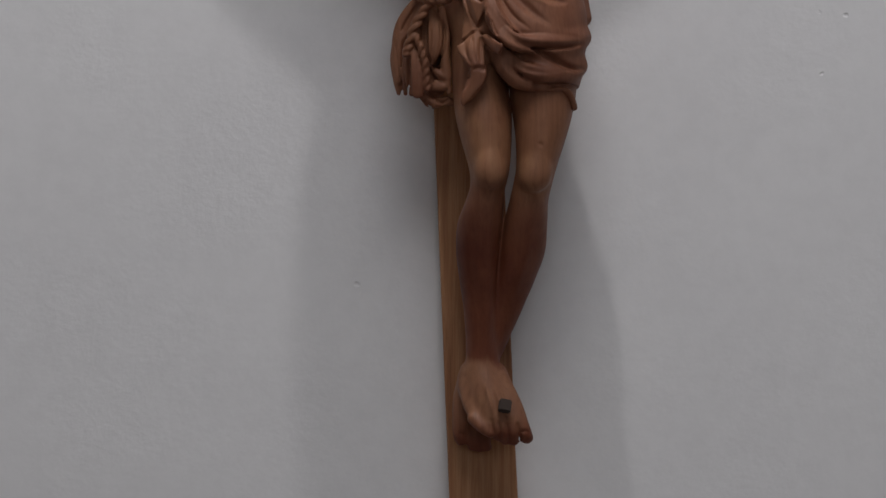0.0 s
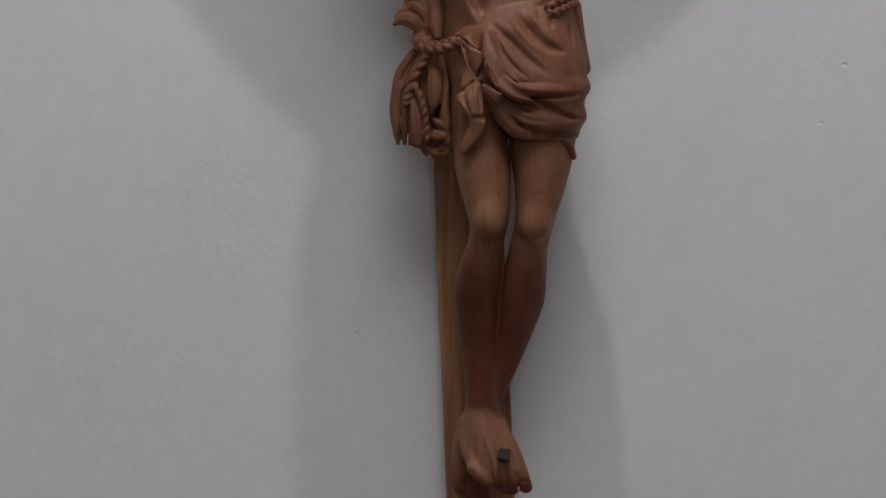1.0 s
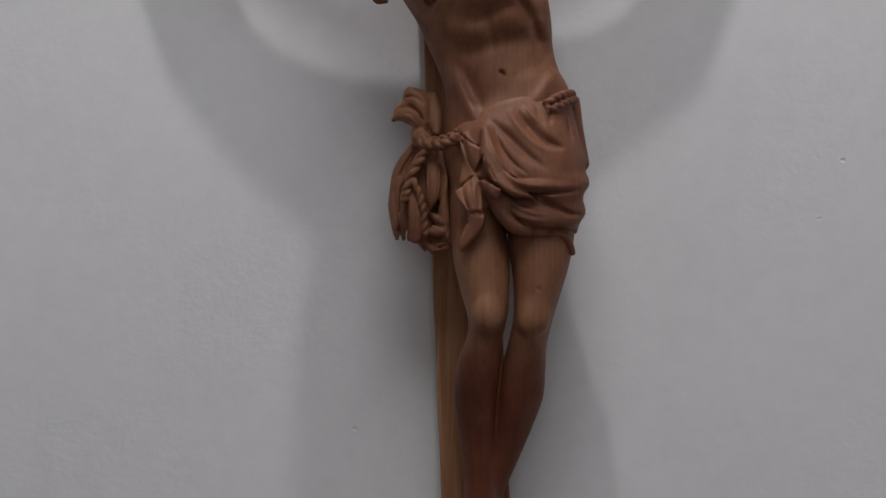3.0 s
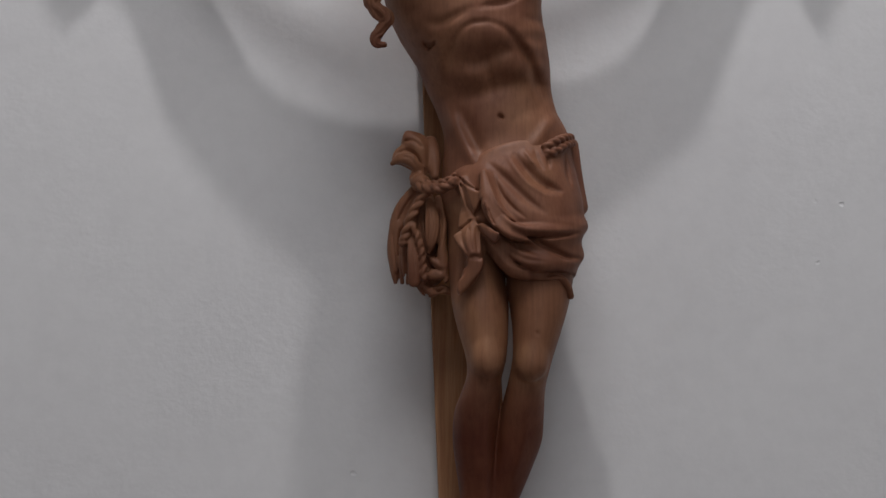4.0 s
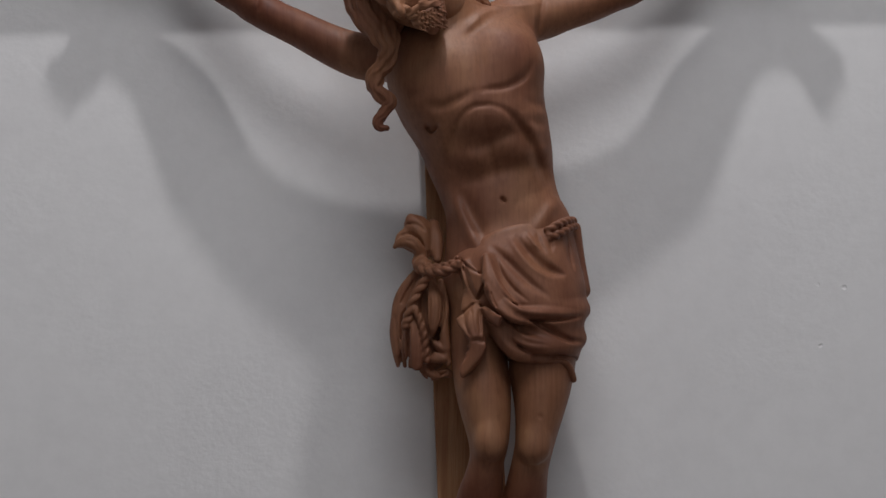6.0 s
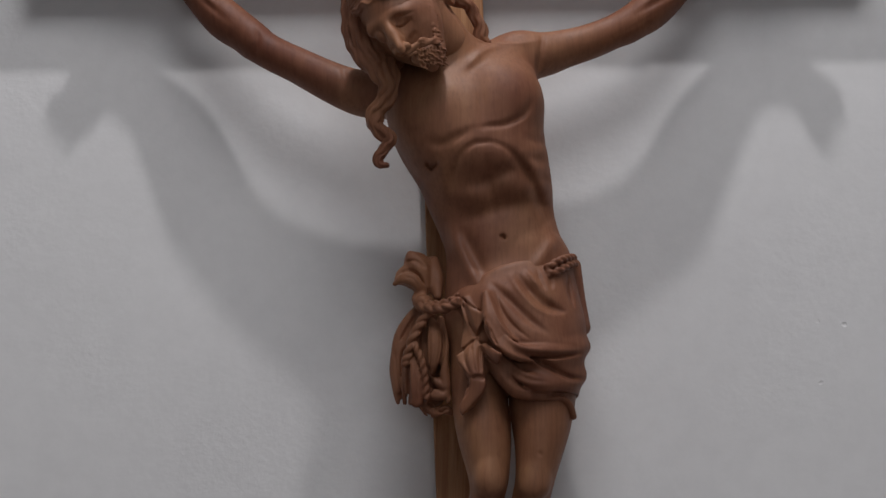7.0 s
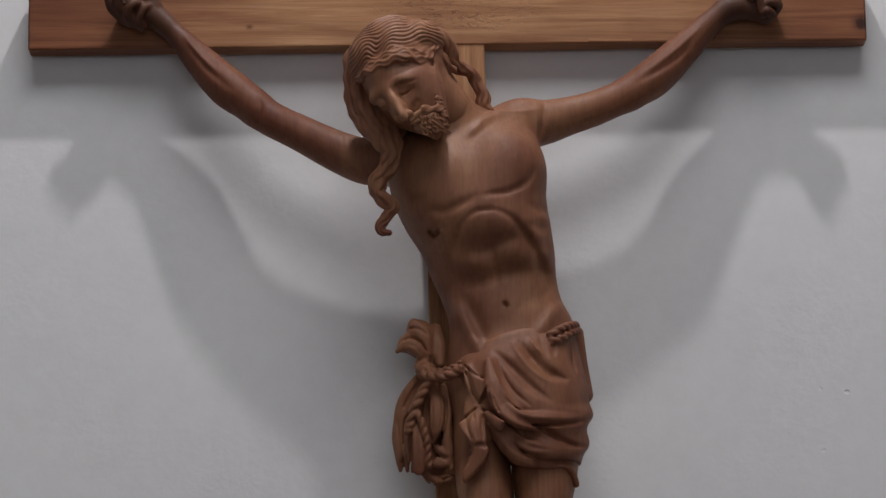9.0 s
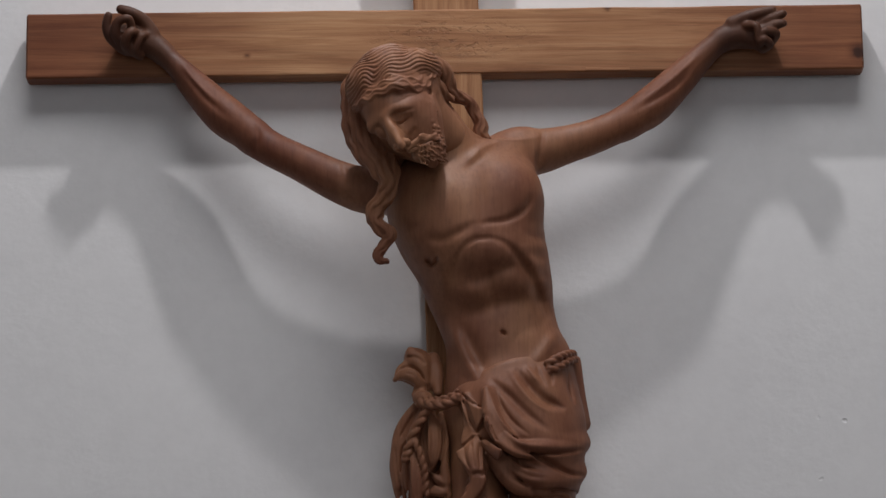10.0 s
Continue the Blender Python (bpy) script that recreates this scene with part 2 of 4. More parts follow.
class Carving:
    """A solid described by its distance field: soft unions and cuts of limbs and masses, then skinned as one mesh."""

    def __init__(self, low, high, h):
        self.low, self.h = np.array(low), h
        self.axes = [np.arange(a, b, h, dtype=np.float32) for a, b in zip(low, high)]
        self.f = np.full([len(a) for a in self.axes], 0.06, np.float32)

    def region(self, low, high):
        s = []
        for i in range(3):
            a = int(max(0, (low[i] - self.low[i]) // self.h))
            b = int(min(len(self.axes[i]), (high[i] - self.low[i]) // self.h + 2))
            s.append(slice(a, max(a, b)))
        return tuple(s), np.meshgrid(*[ax[q] for ax, q in zip(self.axes, s)], indexing="ij", sparse=True)

    def join(self, s, d, k, cut):
        f = self.f[s]
        if cut:
            w = np.maximum(k - np.abs(f + d), 0) / k
            self.f[s] = np.maximum(f, -d) + w * w * k / 4
        else:
            w = np.maximum(k - np.abs(f - d), 0) / k
            self.f[s] = np.minimum(f, d) - w * w * k / 4

    def limb(self, pts, k=0.012, cut=False, flat=1.0):
        """A chain of tapering round segments through points (x, depth, z, radius). flat: the depth of its section over its width."""
        p = np.array(pts, np.float32)
        pad = p[:, 3].max() + k + 3 * self.h
        s, (x, y, z) = self.region(p[:, :3].min(0) - pad, p[:, :3].max(0) + pad)
        total = np.full([q.stop - q.start for q in s], 0.06, np.float32)
        if not total.size:
            return
        for a, b in zip(p, p[1:]):
            ab = b[:3] - a[:3]
            ab[1] /= flat
            t = np.clip(((x - a[0]) * ab[0] + (y - a[1]) / flat * ab[1] + (z - a[2]) * ab[2]) / max(float(ab @ ab), 1e-9), 0, 1)
            d = np.sqrt((x - a[0] - t * ab[0]) ** 2 + ((y - a[1]) / flat - t * ab[1]) ** 2 + (z - a[2] - t * ab[2]) ** 2)
            total = np.minimum(total, (d - (a[3] + t * (b[3] - a[3]))) * min(1, flat))
        self.join(s, total, k, cut)

    def curve(self, pts, k=0.012, cut=False, flat=1.0, n=6):
        self.limb(smooth_path(pts, n), k, cut, flat)

    def crease(self, pts, deep, n=5, reach=0.05, taper=0.3):
        """Carves a line (raises it, where deep is negative) into whatever lies at pts (x, depth, z, half width)."""
        p = np.array(smooth_path(pts, n), np.float32)
        pad = 2.4 * p[:, 3].max()
        low, high = p[:, :3].min(0) - pad, p[:, :3].max(0) + pad
        low[1], high[1] = p[:, 1].min() - reach, p[:, 1].max() + reach
        s, (x, y, z) = self.region(low, high)
        best = np.full((x.shape[0], 1, z.shape[2]), 9, np.float32)
        ends = np.zeros_like(best)
        count = len(p) - 1
        for i, (a, b) in enumerate(zip(p, p[1:])):
            ab = b - a
            t = np.clip(((x - a[0]) * ab[0] + (z - a[2]) * ab[2]) / max(float(ab[0] ** 2 + ab[2] ** 2), 1e-9), 0, 1)
            d = np.hypot(x - a[0] - t * ab[0], z - a[2] - t * ab[2]) / (a[3] + t * ab[3])
            along = (i + t) / count
            ends = np.where(d < best, np.minimum(1, np.minimum(along, 1 - along) / taper), ends) if taper else ends + 1
            best = np.minimum(best, d)
        fade = np.clip((y - low[1]) / 0.015, 0, 1)
        self.f[s] += deep * np.exp(-best ** 2) * np.clip(ends, 0, 1) * fade

    def plate(self, pts, thick, k=0.005):
        """A flat flap of cloth: a convex outline (x, depth, z), tilted as its first three corners lie."""
        p = np.array(pts, np.float32)[:, :3]
        s, (x, y, z) = self.region(p.min(0) - 0.02, p.max(0) + 0.02)
        a, b, c = p[0], p[len(p) // 3], p[2 * len(p) // 3]
        n = np.cross(b - a, c - a)
        n = n / max(np.linalg.norm(n), 1e-9)
        n = n if n[1] > 0 else -n
        d = np.abs((x - a[0]) * n[0] + (y - a[1]) * n[1] + (z - a[2]) * n[2]) - thick / 2
        area = sum(u[0] * v[2] - v[0] * u[2] for u, v in zip(p, np.roll(p, -1, 0)))
        turn = 1 if area > 0 else -1
        for u, v in zip(p, np.roll(p, -1, 0)):
            e = (v - u)[[0, 2]]
            e = e / max(np.linalg.norm(e), 1e-9)
            side = turn * ((x - u[0]) * e[1] - (z - u[2]) * e[0])
            w = np.maximum(0.006 - np.abs(d - side), 0)
            d = np.maximum(d, side) + w * w / 0.024
        self.join(s, d.astype(np.float32), k, False)

    def mass(self, centre, radii, turn=0, k=0.02, cut=False, strands=None):
        """An egg-shaped mass; turn: degrees, as seen from the front, clockwise. strands: their angle, spacing, depth, and the height and length of their waves."""
        r = np.array(radii)
        s, (x, y, z) = self.region(np.array(centre) - r.max() - k - 0.01, np.array(centre) + r.max() + k + 0.01)
        c, n = math.cos(radians(turn)), math.sin(radians(turn))
        u, v, w = (x - centre[0]) * c - (z - centre[2]) * n, (x - centre[0]) * n + (z - centre[2]) * c, y - centre[1]
        q = np.sqrt((u / r[0]) ** 2 + (w / r[1]) ** 2 + (v / r[2]) ** 2)
        g = np.sqrt((u / r[0] ** 2) ** 2 + (w / r[1] ** 2) ** 2 + (v / r[2] ** 2) ** 2) + 1e-6
        d = q * (q - 1) / g
        if strands:
            angle, gap, deep, high, long = strands
            c, n = math.cos(radians(angle)), math.sin(radians(angle))
            along, over = x * c + z * n, z * c - x * n
            drift = 0.9 * np.sin(over * 41 + along * 17 + 1.3) + 0.7 * np.sin(over * 97 - along * 29)
            swell = 1 + 0.35 * np.sin(along * 61 + over * 23)
            comb = over + high * swell * np.sin(2 * math.pi * along / long + drift) + 0.0016 * np.sin(along * 90 + 2 * drift)
            d = d + deep * (0.6 - np.abs(np.sin(math.pi * comb / gap)))
        self.join(s, d.astype(np.float32), k, cut)

    def loft(self, rows, k=0.02, power=2.0):
        """A standing form with oval sections: rows of (z, x, depth, half width, half depth) from the top down."""
        r = np.array(smooth_path(rows, 8), np.float32)[::-1]
        low = (r[:, 1] - r[:, 3]).min(), (r[:, 2] - r[:, 4]).min(), r[:, 0].min()
        high = (r[:, 1] + r[:, 3]).max(), (r[:, 2] + r[:, 4]).max(), r[:, 0].max()
        pad = k + 4 * self.h
        s, (x, y, z) = self.region(np.array(low) - pad, np.array(high) + pad)
        cx, cy, a, b = [np.interp(z, r[:, 0], r[:, i]).astype(np.float32) for i in (1, 2, 3, 4)]
        q = (np.abs((x - cx) / a) ** power + np.abs((y - cy) / b) ** power) ** (1 / power)
        d = (q - 1) * np.minimum(a, b)
        mid, half = (high[2] + low[2]) / 2, (high[2] - low[2]) / 2
        self.join(s, np.maximum(d, np.abs(z - mid) - half).astype(np.float32), k, False)

    def skin(self):
        """Surface nets: one vertex in each cell that the surface crosses."""
        f, h = self.f, self.h
        inside = f < 0
        shape = np.array(f.shape) - 1
        count = np.zeros(shape, np.int8)
        corners = [(i, j, k) for i in (0, 1) for j in (0, 1) for k in (0, 1)]
        for c in corners:
            count += inside[tuple(slice(o, o + n) for o, n in zip(c, shape))]
        cells = np.argwhere((count > 0) & (count < 8))
        index = np.full(shape, -1, np.int32)
        index[tuple(cells.T)] = np.arange(len(cells))
        v = [f[tuple((cells + c).T)] for c in corners]
        total, n = np.zeros((len(cells), 3)), np.zeros(len(cells))
        for i, a in enumerate(corners):
            for j, b in enumerate(corners):
                if j > i and sum(abs(p - q) for p, q in zip(a, b)) == 1:
                    cross_ = (v[i] < 0) != (v[j] < 0)
                    t = np.where(cross_, v[i] / np.where(cross_, v[i] - v[j], 1), 0)
                    total += np.where(cross_[:, None], np.array(a) + t[:, None] * (np.array(b) - np.array(a)), 0)
                    n += cross_
        place = self.low + (cells + total / n[:, None]) * h
        place[:, 1] *= -1
        faces = []
        for ax in range(3):
            o = [q for q in range(3) if q != ax]
            lo = [slice(1, None)] * 3
            lo[ax] = slice(0, -1)
            hi = [slice(1, None)] * 3
            A, B = inside[tuple(lo)], inside[tuple(hi)]
            e = np.argwhere(A != B) + 1
            e[:, ax] -= 1
            flip = A[tuple((e - np.array([1 if q != ax else 0 for q in range(3)])).T)]
            quad = []
            for da, db in ((0, 0), (1, 0), (1, 1), (0, 1)):
                c = e.copy()
                c[:, o[0]] -= da
                c[:, o[1]] -= db
                ok = np.all(c < shape, axis=1)
                c = np.minimum(c, shape - 1)
                quad.append(np.where(ok, index[tuple(c.T)], -1))
            quad = np.stack(quad, 1)
            if ax == 1:
                flip = ~flip
            quad = np.where(flip[:, None], quad[:, ::-1], quad)
            faces.append(quad[(quad >= 0).all(1)])
        faces = np.concatenate(faces)
        return place, faces


def carved_mesh(name, material, *carvings):
    """One mesh from the skins of several carvings."""
    places, faces, start = [], [], 0
    for c in carvings:
        p, q = c.skin()
        places.append(p)
        faces.append(q + start)
        start += len(p)
    place, faces = np.concatenate(places), np.concatenate(faces)
    mesh = bpy.data.meshes.new(name)
    mesh.vertices.add(len(place))
    mesh.vertices.foreach_set("co", place.astype(np.float32).ravel())
    mesh.loops.add(faces.size)
    mesh.loops.foreach_set("vertex_index", faces.astype(np.int32).ravel())
    mesh.polygons.add(len(faces))
    mesh.polygons.foreach_set("loop_start", np.arange(0, faces.size, 4, dtype=np.int32))
    mesh.polygons.foreach_set("use_smooth", np.ones(len(faces), bool))
    mesh.update(calc_edges=True)
    mesh.validate()
    mesh.materials.append(material)
    return new(name, mesh)


def smooth_path(pts, n=6):
    """Points of a smooth line through pts."""
    p = np.array(pts, float)
    p = np.vstack([2 * p[0] - p[1], p, 2 * p[-1] - p[-2]])
    out = []
    for i in range(1, len(p) - 2):
        for s in range(n):
            t = s / n
            out.append(0.5 * (2 * p[i] + (p[i + 1] - p[i - 1]) * t + (2 * p[i - 1] - 5 * p[i] + 4 * p[i + 1] - p[i + 2]) * t * t
                              + (3 * p[i] - p[i - 1] - 3 * p[i + 1] + p[i + 2]) * t ** 3))
    out.append(p[-2])
    return out


def rope(c, pts, strand, k=0.002):
    """Two strands wound round a line of points (x, depth, z, radius)."""
    path = np.array(smooth_path(pts, 10))
    run = np.concatenate([[0], np.cumsum(np.linalg.norm(np.diff(path[:, :3], axis=0), axis=1))])
    for phase in (0, math.pi):
        line = []
        for s in np.arange(0, run[-1], 0.0018):
            p = [np.interp(s, run, path[:, i]) for i in range(4)]
            q = [np.interp(s + 0.004, run, path[:, i]) for i in range(3)]
            t = Vector(q) - Vector(p[:3])
            if t.length < 1e-6:
                continue
            t.normalize()
            side = t.cross(Vector((0, 1, 0))).normalized()
            out = side.cross(t)
            w = s / (p[3] * 2.5) * math.pi + phase
            o = (side * math.cos(w) + out * math.sin(w)) * p[3] * 0.5
            line.append((p[0] + o.x, p[1] + o.y, p[2] + o.z, strand))
        c.limb(line, k)


def lock(c, pts, strands=5, turns=0.8, k=0.0015, wave=0.0012, long=0.030):
    """A lock of hair: strands laid side by side and slowly twisted along a line of points (x, depth, z, radius)."""
    path = np.array(smooth_path(pts, 8))
    run = np.concatenate([[0], np.cumsum(np.linalg.norm(np.diff(path[:, :3], axis=0), axis=1))])
    c.limb(path * (1, 1, 1, 0.8), 0.004)
    for j in range(strands):
        line = []
        for i, p in enumerate(path):
            q = path[min(i + 1, len(path) - 1)] - path[max(i - 1, 0)]
            t = Vector(q[:3]).normalized()
            side = t.cross(Vector((0, 1, 0))).normalized()
            w = 2 * math.pi * (j / strands + turns * i / len(path))
            o = (side * math.cos(w) + side.cross(t) * math.sin(w)) * p[3] * 0.72 + side * wave * math.sin(2 * math.pi * run[i] / long + 0.5 * j)
            line.append((p[0] + o.x, p[1] + o.y, p[2] + o.z, p[3] * 0.3))
        c.limb(line, k)


fig = Carving((-0.57, 0.05, 1.92), (0.57, 0.30, 3.34), 0.0021)

# trunk
fig.loft([(3.0558, 0.0371, 0.13, 0.0905, 0.0453), (3.0174, 0.0316, 0.14, 0.1146, 0.0653), (2.9681, 0.0297, 0.15, 0.1214, 0.0816), (2.9204, 0.0368, 0.155, 0.1219, 0.087), (2.8742, 0.0501, 0.155, 0.1163, 0.0861), (2.8299, 0.0671, 0.148, 0.1055, 0.0725),
          (2.7905, 0.0769, 0.14, 0.0983, 0.0598), (2.7547, 0.0893, 0.136, 0.0947, 0.0562), (2.7182, 0.1034, 0.136, 0.0981, 0.0635), (2.6586, 0.1054, 0.138, 0.1027, 0.0761), (2.6035, 0.1068, 0.142, 0.1059, 0.0816), (2.5577, 0.1123, 0.146, 0.0981, 0.0798), (2.5211, 0.1156, 0.15, 0.0882, 0.0725)], 0.02, 2.25)
# arms, with the shoulders and the neck
fig.curve([(-0.0489, 0.122, 3.0055, 0.0363), (-0.0852, 0.118, 2.9954, 0.0417), (-0.1216, 0.112, 2.9905, 0.0381), (-0.1672, 0.108, 3.0057, 0.0335), (-0.2314, 0.105, 3.0387, 0.029), (-0.282, 0.1, 3.0655, 0.0281), (-0.3144, 0.093, 3.0919, 0.0299), (-0.3533, 0.085, 3.1226, 0.0326), (-0.3964, 0.078, 3.1674, 0.0263), (-0.4312, 0.075, 3.2066, 0.019), (-0.4595, 0.073, 3.2342, 0.0163)], 0.02)
fig.curve([(0.0779, 0.126, 3.0306, 0.0408), (0.1189, 0.118, 3.0536, 0.039), (0.1555, 0.112, 3.0554, 0.0363), (0.1968, 0.108, 3.067, 0.0308), (0.2427, 0.104, 3.0823, 0.0281), (0.2888, 0.1, 3.1044, 0.0272), (0.3351, 0.092, 3.1351, 0.0317), (0.3819, 0.082, 3.1826, 0.0272), (0.4242, 0.076, 3.2275, 0.0208), (0.4571, 0.073, 3.2573, 0.0172)], 0.02)
fig.curve([(-0.0304, 0.205, 3.0924, 0.0381), (0.0054, 0.178, 3.0536, 0.0399), (0.0342, 0.15, 3.0053, 0.0508)], 0.025)
fig.curve([(-0.0036, 0.185, 3.1123, 0.0109), (0.0144, 0.185, 3.0656, 0.0109), (0.0341, 0.18, 3.0158, 0.0091)], 0.02)
# collar bones, chest and ribs
fig.crease([(0.0196, 0.2, 2.9936, 0.0073), (0.0456, 0.19, 3.0177, 0.0073), (0.0665, 0.17, 3.0409, 0.0073), (0.1002, 0.15, 3.0614, 0.0073)], -0.0041)
fig.crease([(0.0339, 0.2, 2.9862, 0.0082), (0.0572, 0.19, 3.0093, 0.0082), (0.0862, 0.17, 3.0316, 0.0082)], 0.0027)
fig.mass((0.0965, 0.183, 2.964), (0.055, 0.045, 0.048), 20, 0.035)
fig.mass((-0.0054, 0.186, 2.9447), (0.055, 0.045, 0.048), -20, 0.035)
fig.crease([(0.0477, 0.24, 2.9005, 0.0054), (0.0742, 0.24, 2.905, 0.0054), (0.0991, 0.23, 2.9103, 0.0054), (0.1279, 0.21, 2.9302, 0.0054), (0.1437, 0.19, 2.9621, 0.0054)], 0.0038)
fig.crease([(0.0539, 0.24, 2.9041, 0.0063), (0.0229, 0.24, 2.8877, 0.0073), (-0.0035, 0.23, 2.8775, 0.0082), (-0.0346, 0.21, 2.8862, 0.0082)], 0.0043)
fig.crease([(0.0586, 0.23, 2.9836, 0.0082), (0.061, 0.24, 2.9351, 0.0082), (0.0609, 0.24, 2.8822, 0.0063)], 0.0022)
fig.crease([(0.0141, 0.225, 2.8069, 0.0063), (0.0194, 0.24, 2.8396, 0.0054), (0.0317, 0.245, 2.8637, 0.0045), (0.0476, 0.245, 2.8755, 0.0045), (0.0608, 0.245, 2.8782, 0.0045), (0.0775, 0.245, 2.8782, 0.0045), (0.0934, 0.245, 2.8728, 0.0054)], 0.0041)
fig.crease([(0.0775, 0.245, 2.8782, 0.0045), (0.0978, 0.245, 2.8701, 0.0054), (0.118, 0.24, 2.8513, 0.0073), (0.1376, 0.225, 2.8233, 0.0091), (0.1512, 0.205, 2.7935, 0.01), (0.1631, 0.18, 2.763, 0.0082)], 0.0084)
fig.crease([(0.1245, 0.23, 2.8738, 0.0109), (0.1451, 0.21, 2.8351, 0.01), (0.1634, 0.18, 2.7948, 0.0091)], -0.0047)
fig.crease([(0.0097, 0.235, 2.8635, 0.0109), (0.0009, 0.225, 2.8296, 0.0109), (0.0097, 0.205, 2.789, 0.0091)], -0.0030)
for step in (0, 1, 2):
    fig.crease([(-0.095 + 0.012 * step, 0.2, 2.915 - 0.031 * step, 0.009), (-0.062 + 0.012 * step, 0.215, 2.898 - 0.031 * step, 0.010), (-0.03 + 0.01 * step, 0.23, 2.902 - 0.031 * step, 0.008)], 0.0022)
    fig.crease([(0.165, 0.17, 2.9 - 0.031 * step, 0.008), (0.145, 0.2, 2.888 - 0.031 * step, 0.009), (0.125, 0.22, 2.895 - 0.031 * step, 0.008)], 0.0018)
# belly
fig.mass((0.0541, 0.202, 2.8607), (0.034, 0.030, 0.022), 10, 0.025)
fig.mass((0.0896, 0.202, 2.8626), (0.024, 0.030, 0.018), 20, 0.025)
fig.mass((0.0515, 0.18, 2.8076), (0.030, 0.028, 0.018), 10, 0.025)
fig.mass((0.1031, 0.182, 2.8218), (0.036, 0.030, 0.018), 15, 0.025)
fig.crease([(0.0194, 0.225, 2.8115, 0.0091), (0.0493, 0.235, 2.8163, 0.01), (0.0757, 0.235, 2.8254, 0.01), (0.1049, 0.235, 2.8372, 0.0091), (0.1243, 0.23, 2.8375, 0.0073)], 0.0032)
fig.crease([(0.0274, 0.205, 2.7618, 0.01), (0.0538, 0.21, 2.7697, 0.0109), (0.09, 0.21, 2.7815, 0.0109), (0.1379, 0.205, 2.7962, 0.0091)], 0.0035)
fig.crease([(0.0652, 0.24, 2.8622, 0.0063), (0.0739, 0.235, 2.8091, 0.0073), (0.0882, 0.21, 2.7516, 0.0063)], 0.0027)
fig.mass((0.0977, 0.162, 2.737), (0.058, 0.03, 0.04), 0, 0.035)
fig.crease([(0.0925, 0.21, 2.7379, 0.0028), (0.0943, 0.21, 2.7362, 0.0032), (0.0960, 0.21, 2.7345, 0.0028)], 0.009, 3, taper=0)
fig.crease([(0.0071, 0.17, 2.7698, 0.01), (0.0247, 0.19, 2.7199, 0.0109), (0.0449, 0.2, 2.6771, 0.01), (0.0623, 0.205, 2.6357, 0.0082)], -0.0061)
fig.crease([(0.0301, 0.185, 2.7573, 0.0091), (0.0476, 0.2, 2.7132, 0.01), (0.0686, 0.205, 2.6671, 0.0091)], 0.0047)
fig.crease([(0.1832, 0.16, 2.7493, 0.01), (0.1599, 0.19, 2.7109, 0.01), (0.1329, 0.2, 2.6771, 0.0082)], -0.0041)
# wound in the side
fig.crease([(-0.0239, 0.215, 2.8512, 0.0027), (-0.0168, 0.215, 2.8457, 0.0032), (-0.0097, 0.22, 2.8499, 0.0027)], 0.009, 3, taper=0)
# arm muscles
fig.crease([(-0.2999, 0.113, 3.0992, 0.0045), (-0.2966, 0.118, 3.076, 0.0045), (-0.3036, 0.118, 3.0505, 0.0045)], 0.003)
fig.crease([(-0.1622, 0.133, 3.0322, 0.0045), (-0.1554, 0.143, 3.0061, 0.0045), (-0.1606, 0.143, 2.978, 0.0045)], 0.0025)
fig.crease([(-0.4252, 0.099, 3.2082, 0.0036), (-0.3964, 0.109, 3.1689, 0.0036), (-0.3633, 0.119, 3.1327, 0.0045)], -0.004)
fig.crease([(-0.4154, 0.104, 3.1914, 0.0036), (-0.3817, 0.119, 3.1451, 0.0054), (-0.3398, 0.133, 3.1029, 0.0054)], 0.0025)
fig.crease([(0.1595, 0.143, 3.0859, 0.0045), (0.1561, 0.163, 3.0502, 0.0045), (0.1497, 0.158, 3.016, 0.0045)], 0.004)
fig.crease([(0.4182, 0.099, 3.2245, 0.0036), (0.3707, 0.114, 3.177, 0.0045), (0.3148, 0.133, 3.1313, 0.0054)], -0.003)
fig.crease([(0.4036, 0.104, 3.1943, 0.0045), (0.3609, 0.119, 3.1517, 0.0054), (0.2963, 0.133, 3.1123, 0.0054)], 0.0025)
fig.mass((0.2928, 0.098, 3.1026), (0.024, 0.02, 0.02), 0, 0.015)
fig.mass((-0.3064, 0.094, 3.0819), (0.022, 0.022, 0.022), 0, 0.015)

# legs
fig.loft([(2.624, 0.0498, 0.13, 0.0356, 0.0453), (2.5579, 0.0544, 0.145, 0.0438, 0.058), (2.4839, 0.0572, 0.158, 0.0431, 0.0562), (2.4374, 0.0622, 0.17, 0.0429, 0.0526), (2.3963, 0.0668, 0.178, 0.038, 0.0471), (2.3587, 0.0706, 0.182, 0.0314, 0.0417), (2.333, 0.0688, 0.178, 0.0279, 0.0399), (2.3085, 0.0632, 0.166, 0.0301, 0.0408),
          (2.2754, 0.0558, 0.152, 0.0349, 0.0435), (2.2336, 0.0528, 0.138, 0.0336, 0.0426), (2.1914, 0.0546, 0.126, 0.0301, 0.0381), (2.1491, 0.0572, 0.115, 0.0266, 0.0308), (2.1064, 0.0589, 0.107, 0.0249, 0.0263), (2.0722, 0.0598, 0.102, 0.0257, 0.0245), (2.0395, 0.0597, 0.1, 0.0301, 0.0272), (2.0178, 0.0609, 0.1, 0.0296, 0.0236), (1.9923, 0.0661, 0.096, 0.0218, 0.0145)], 0.006)
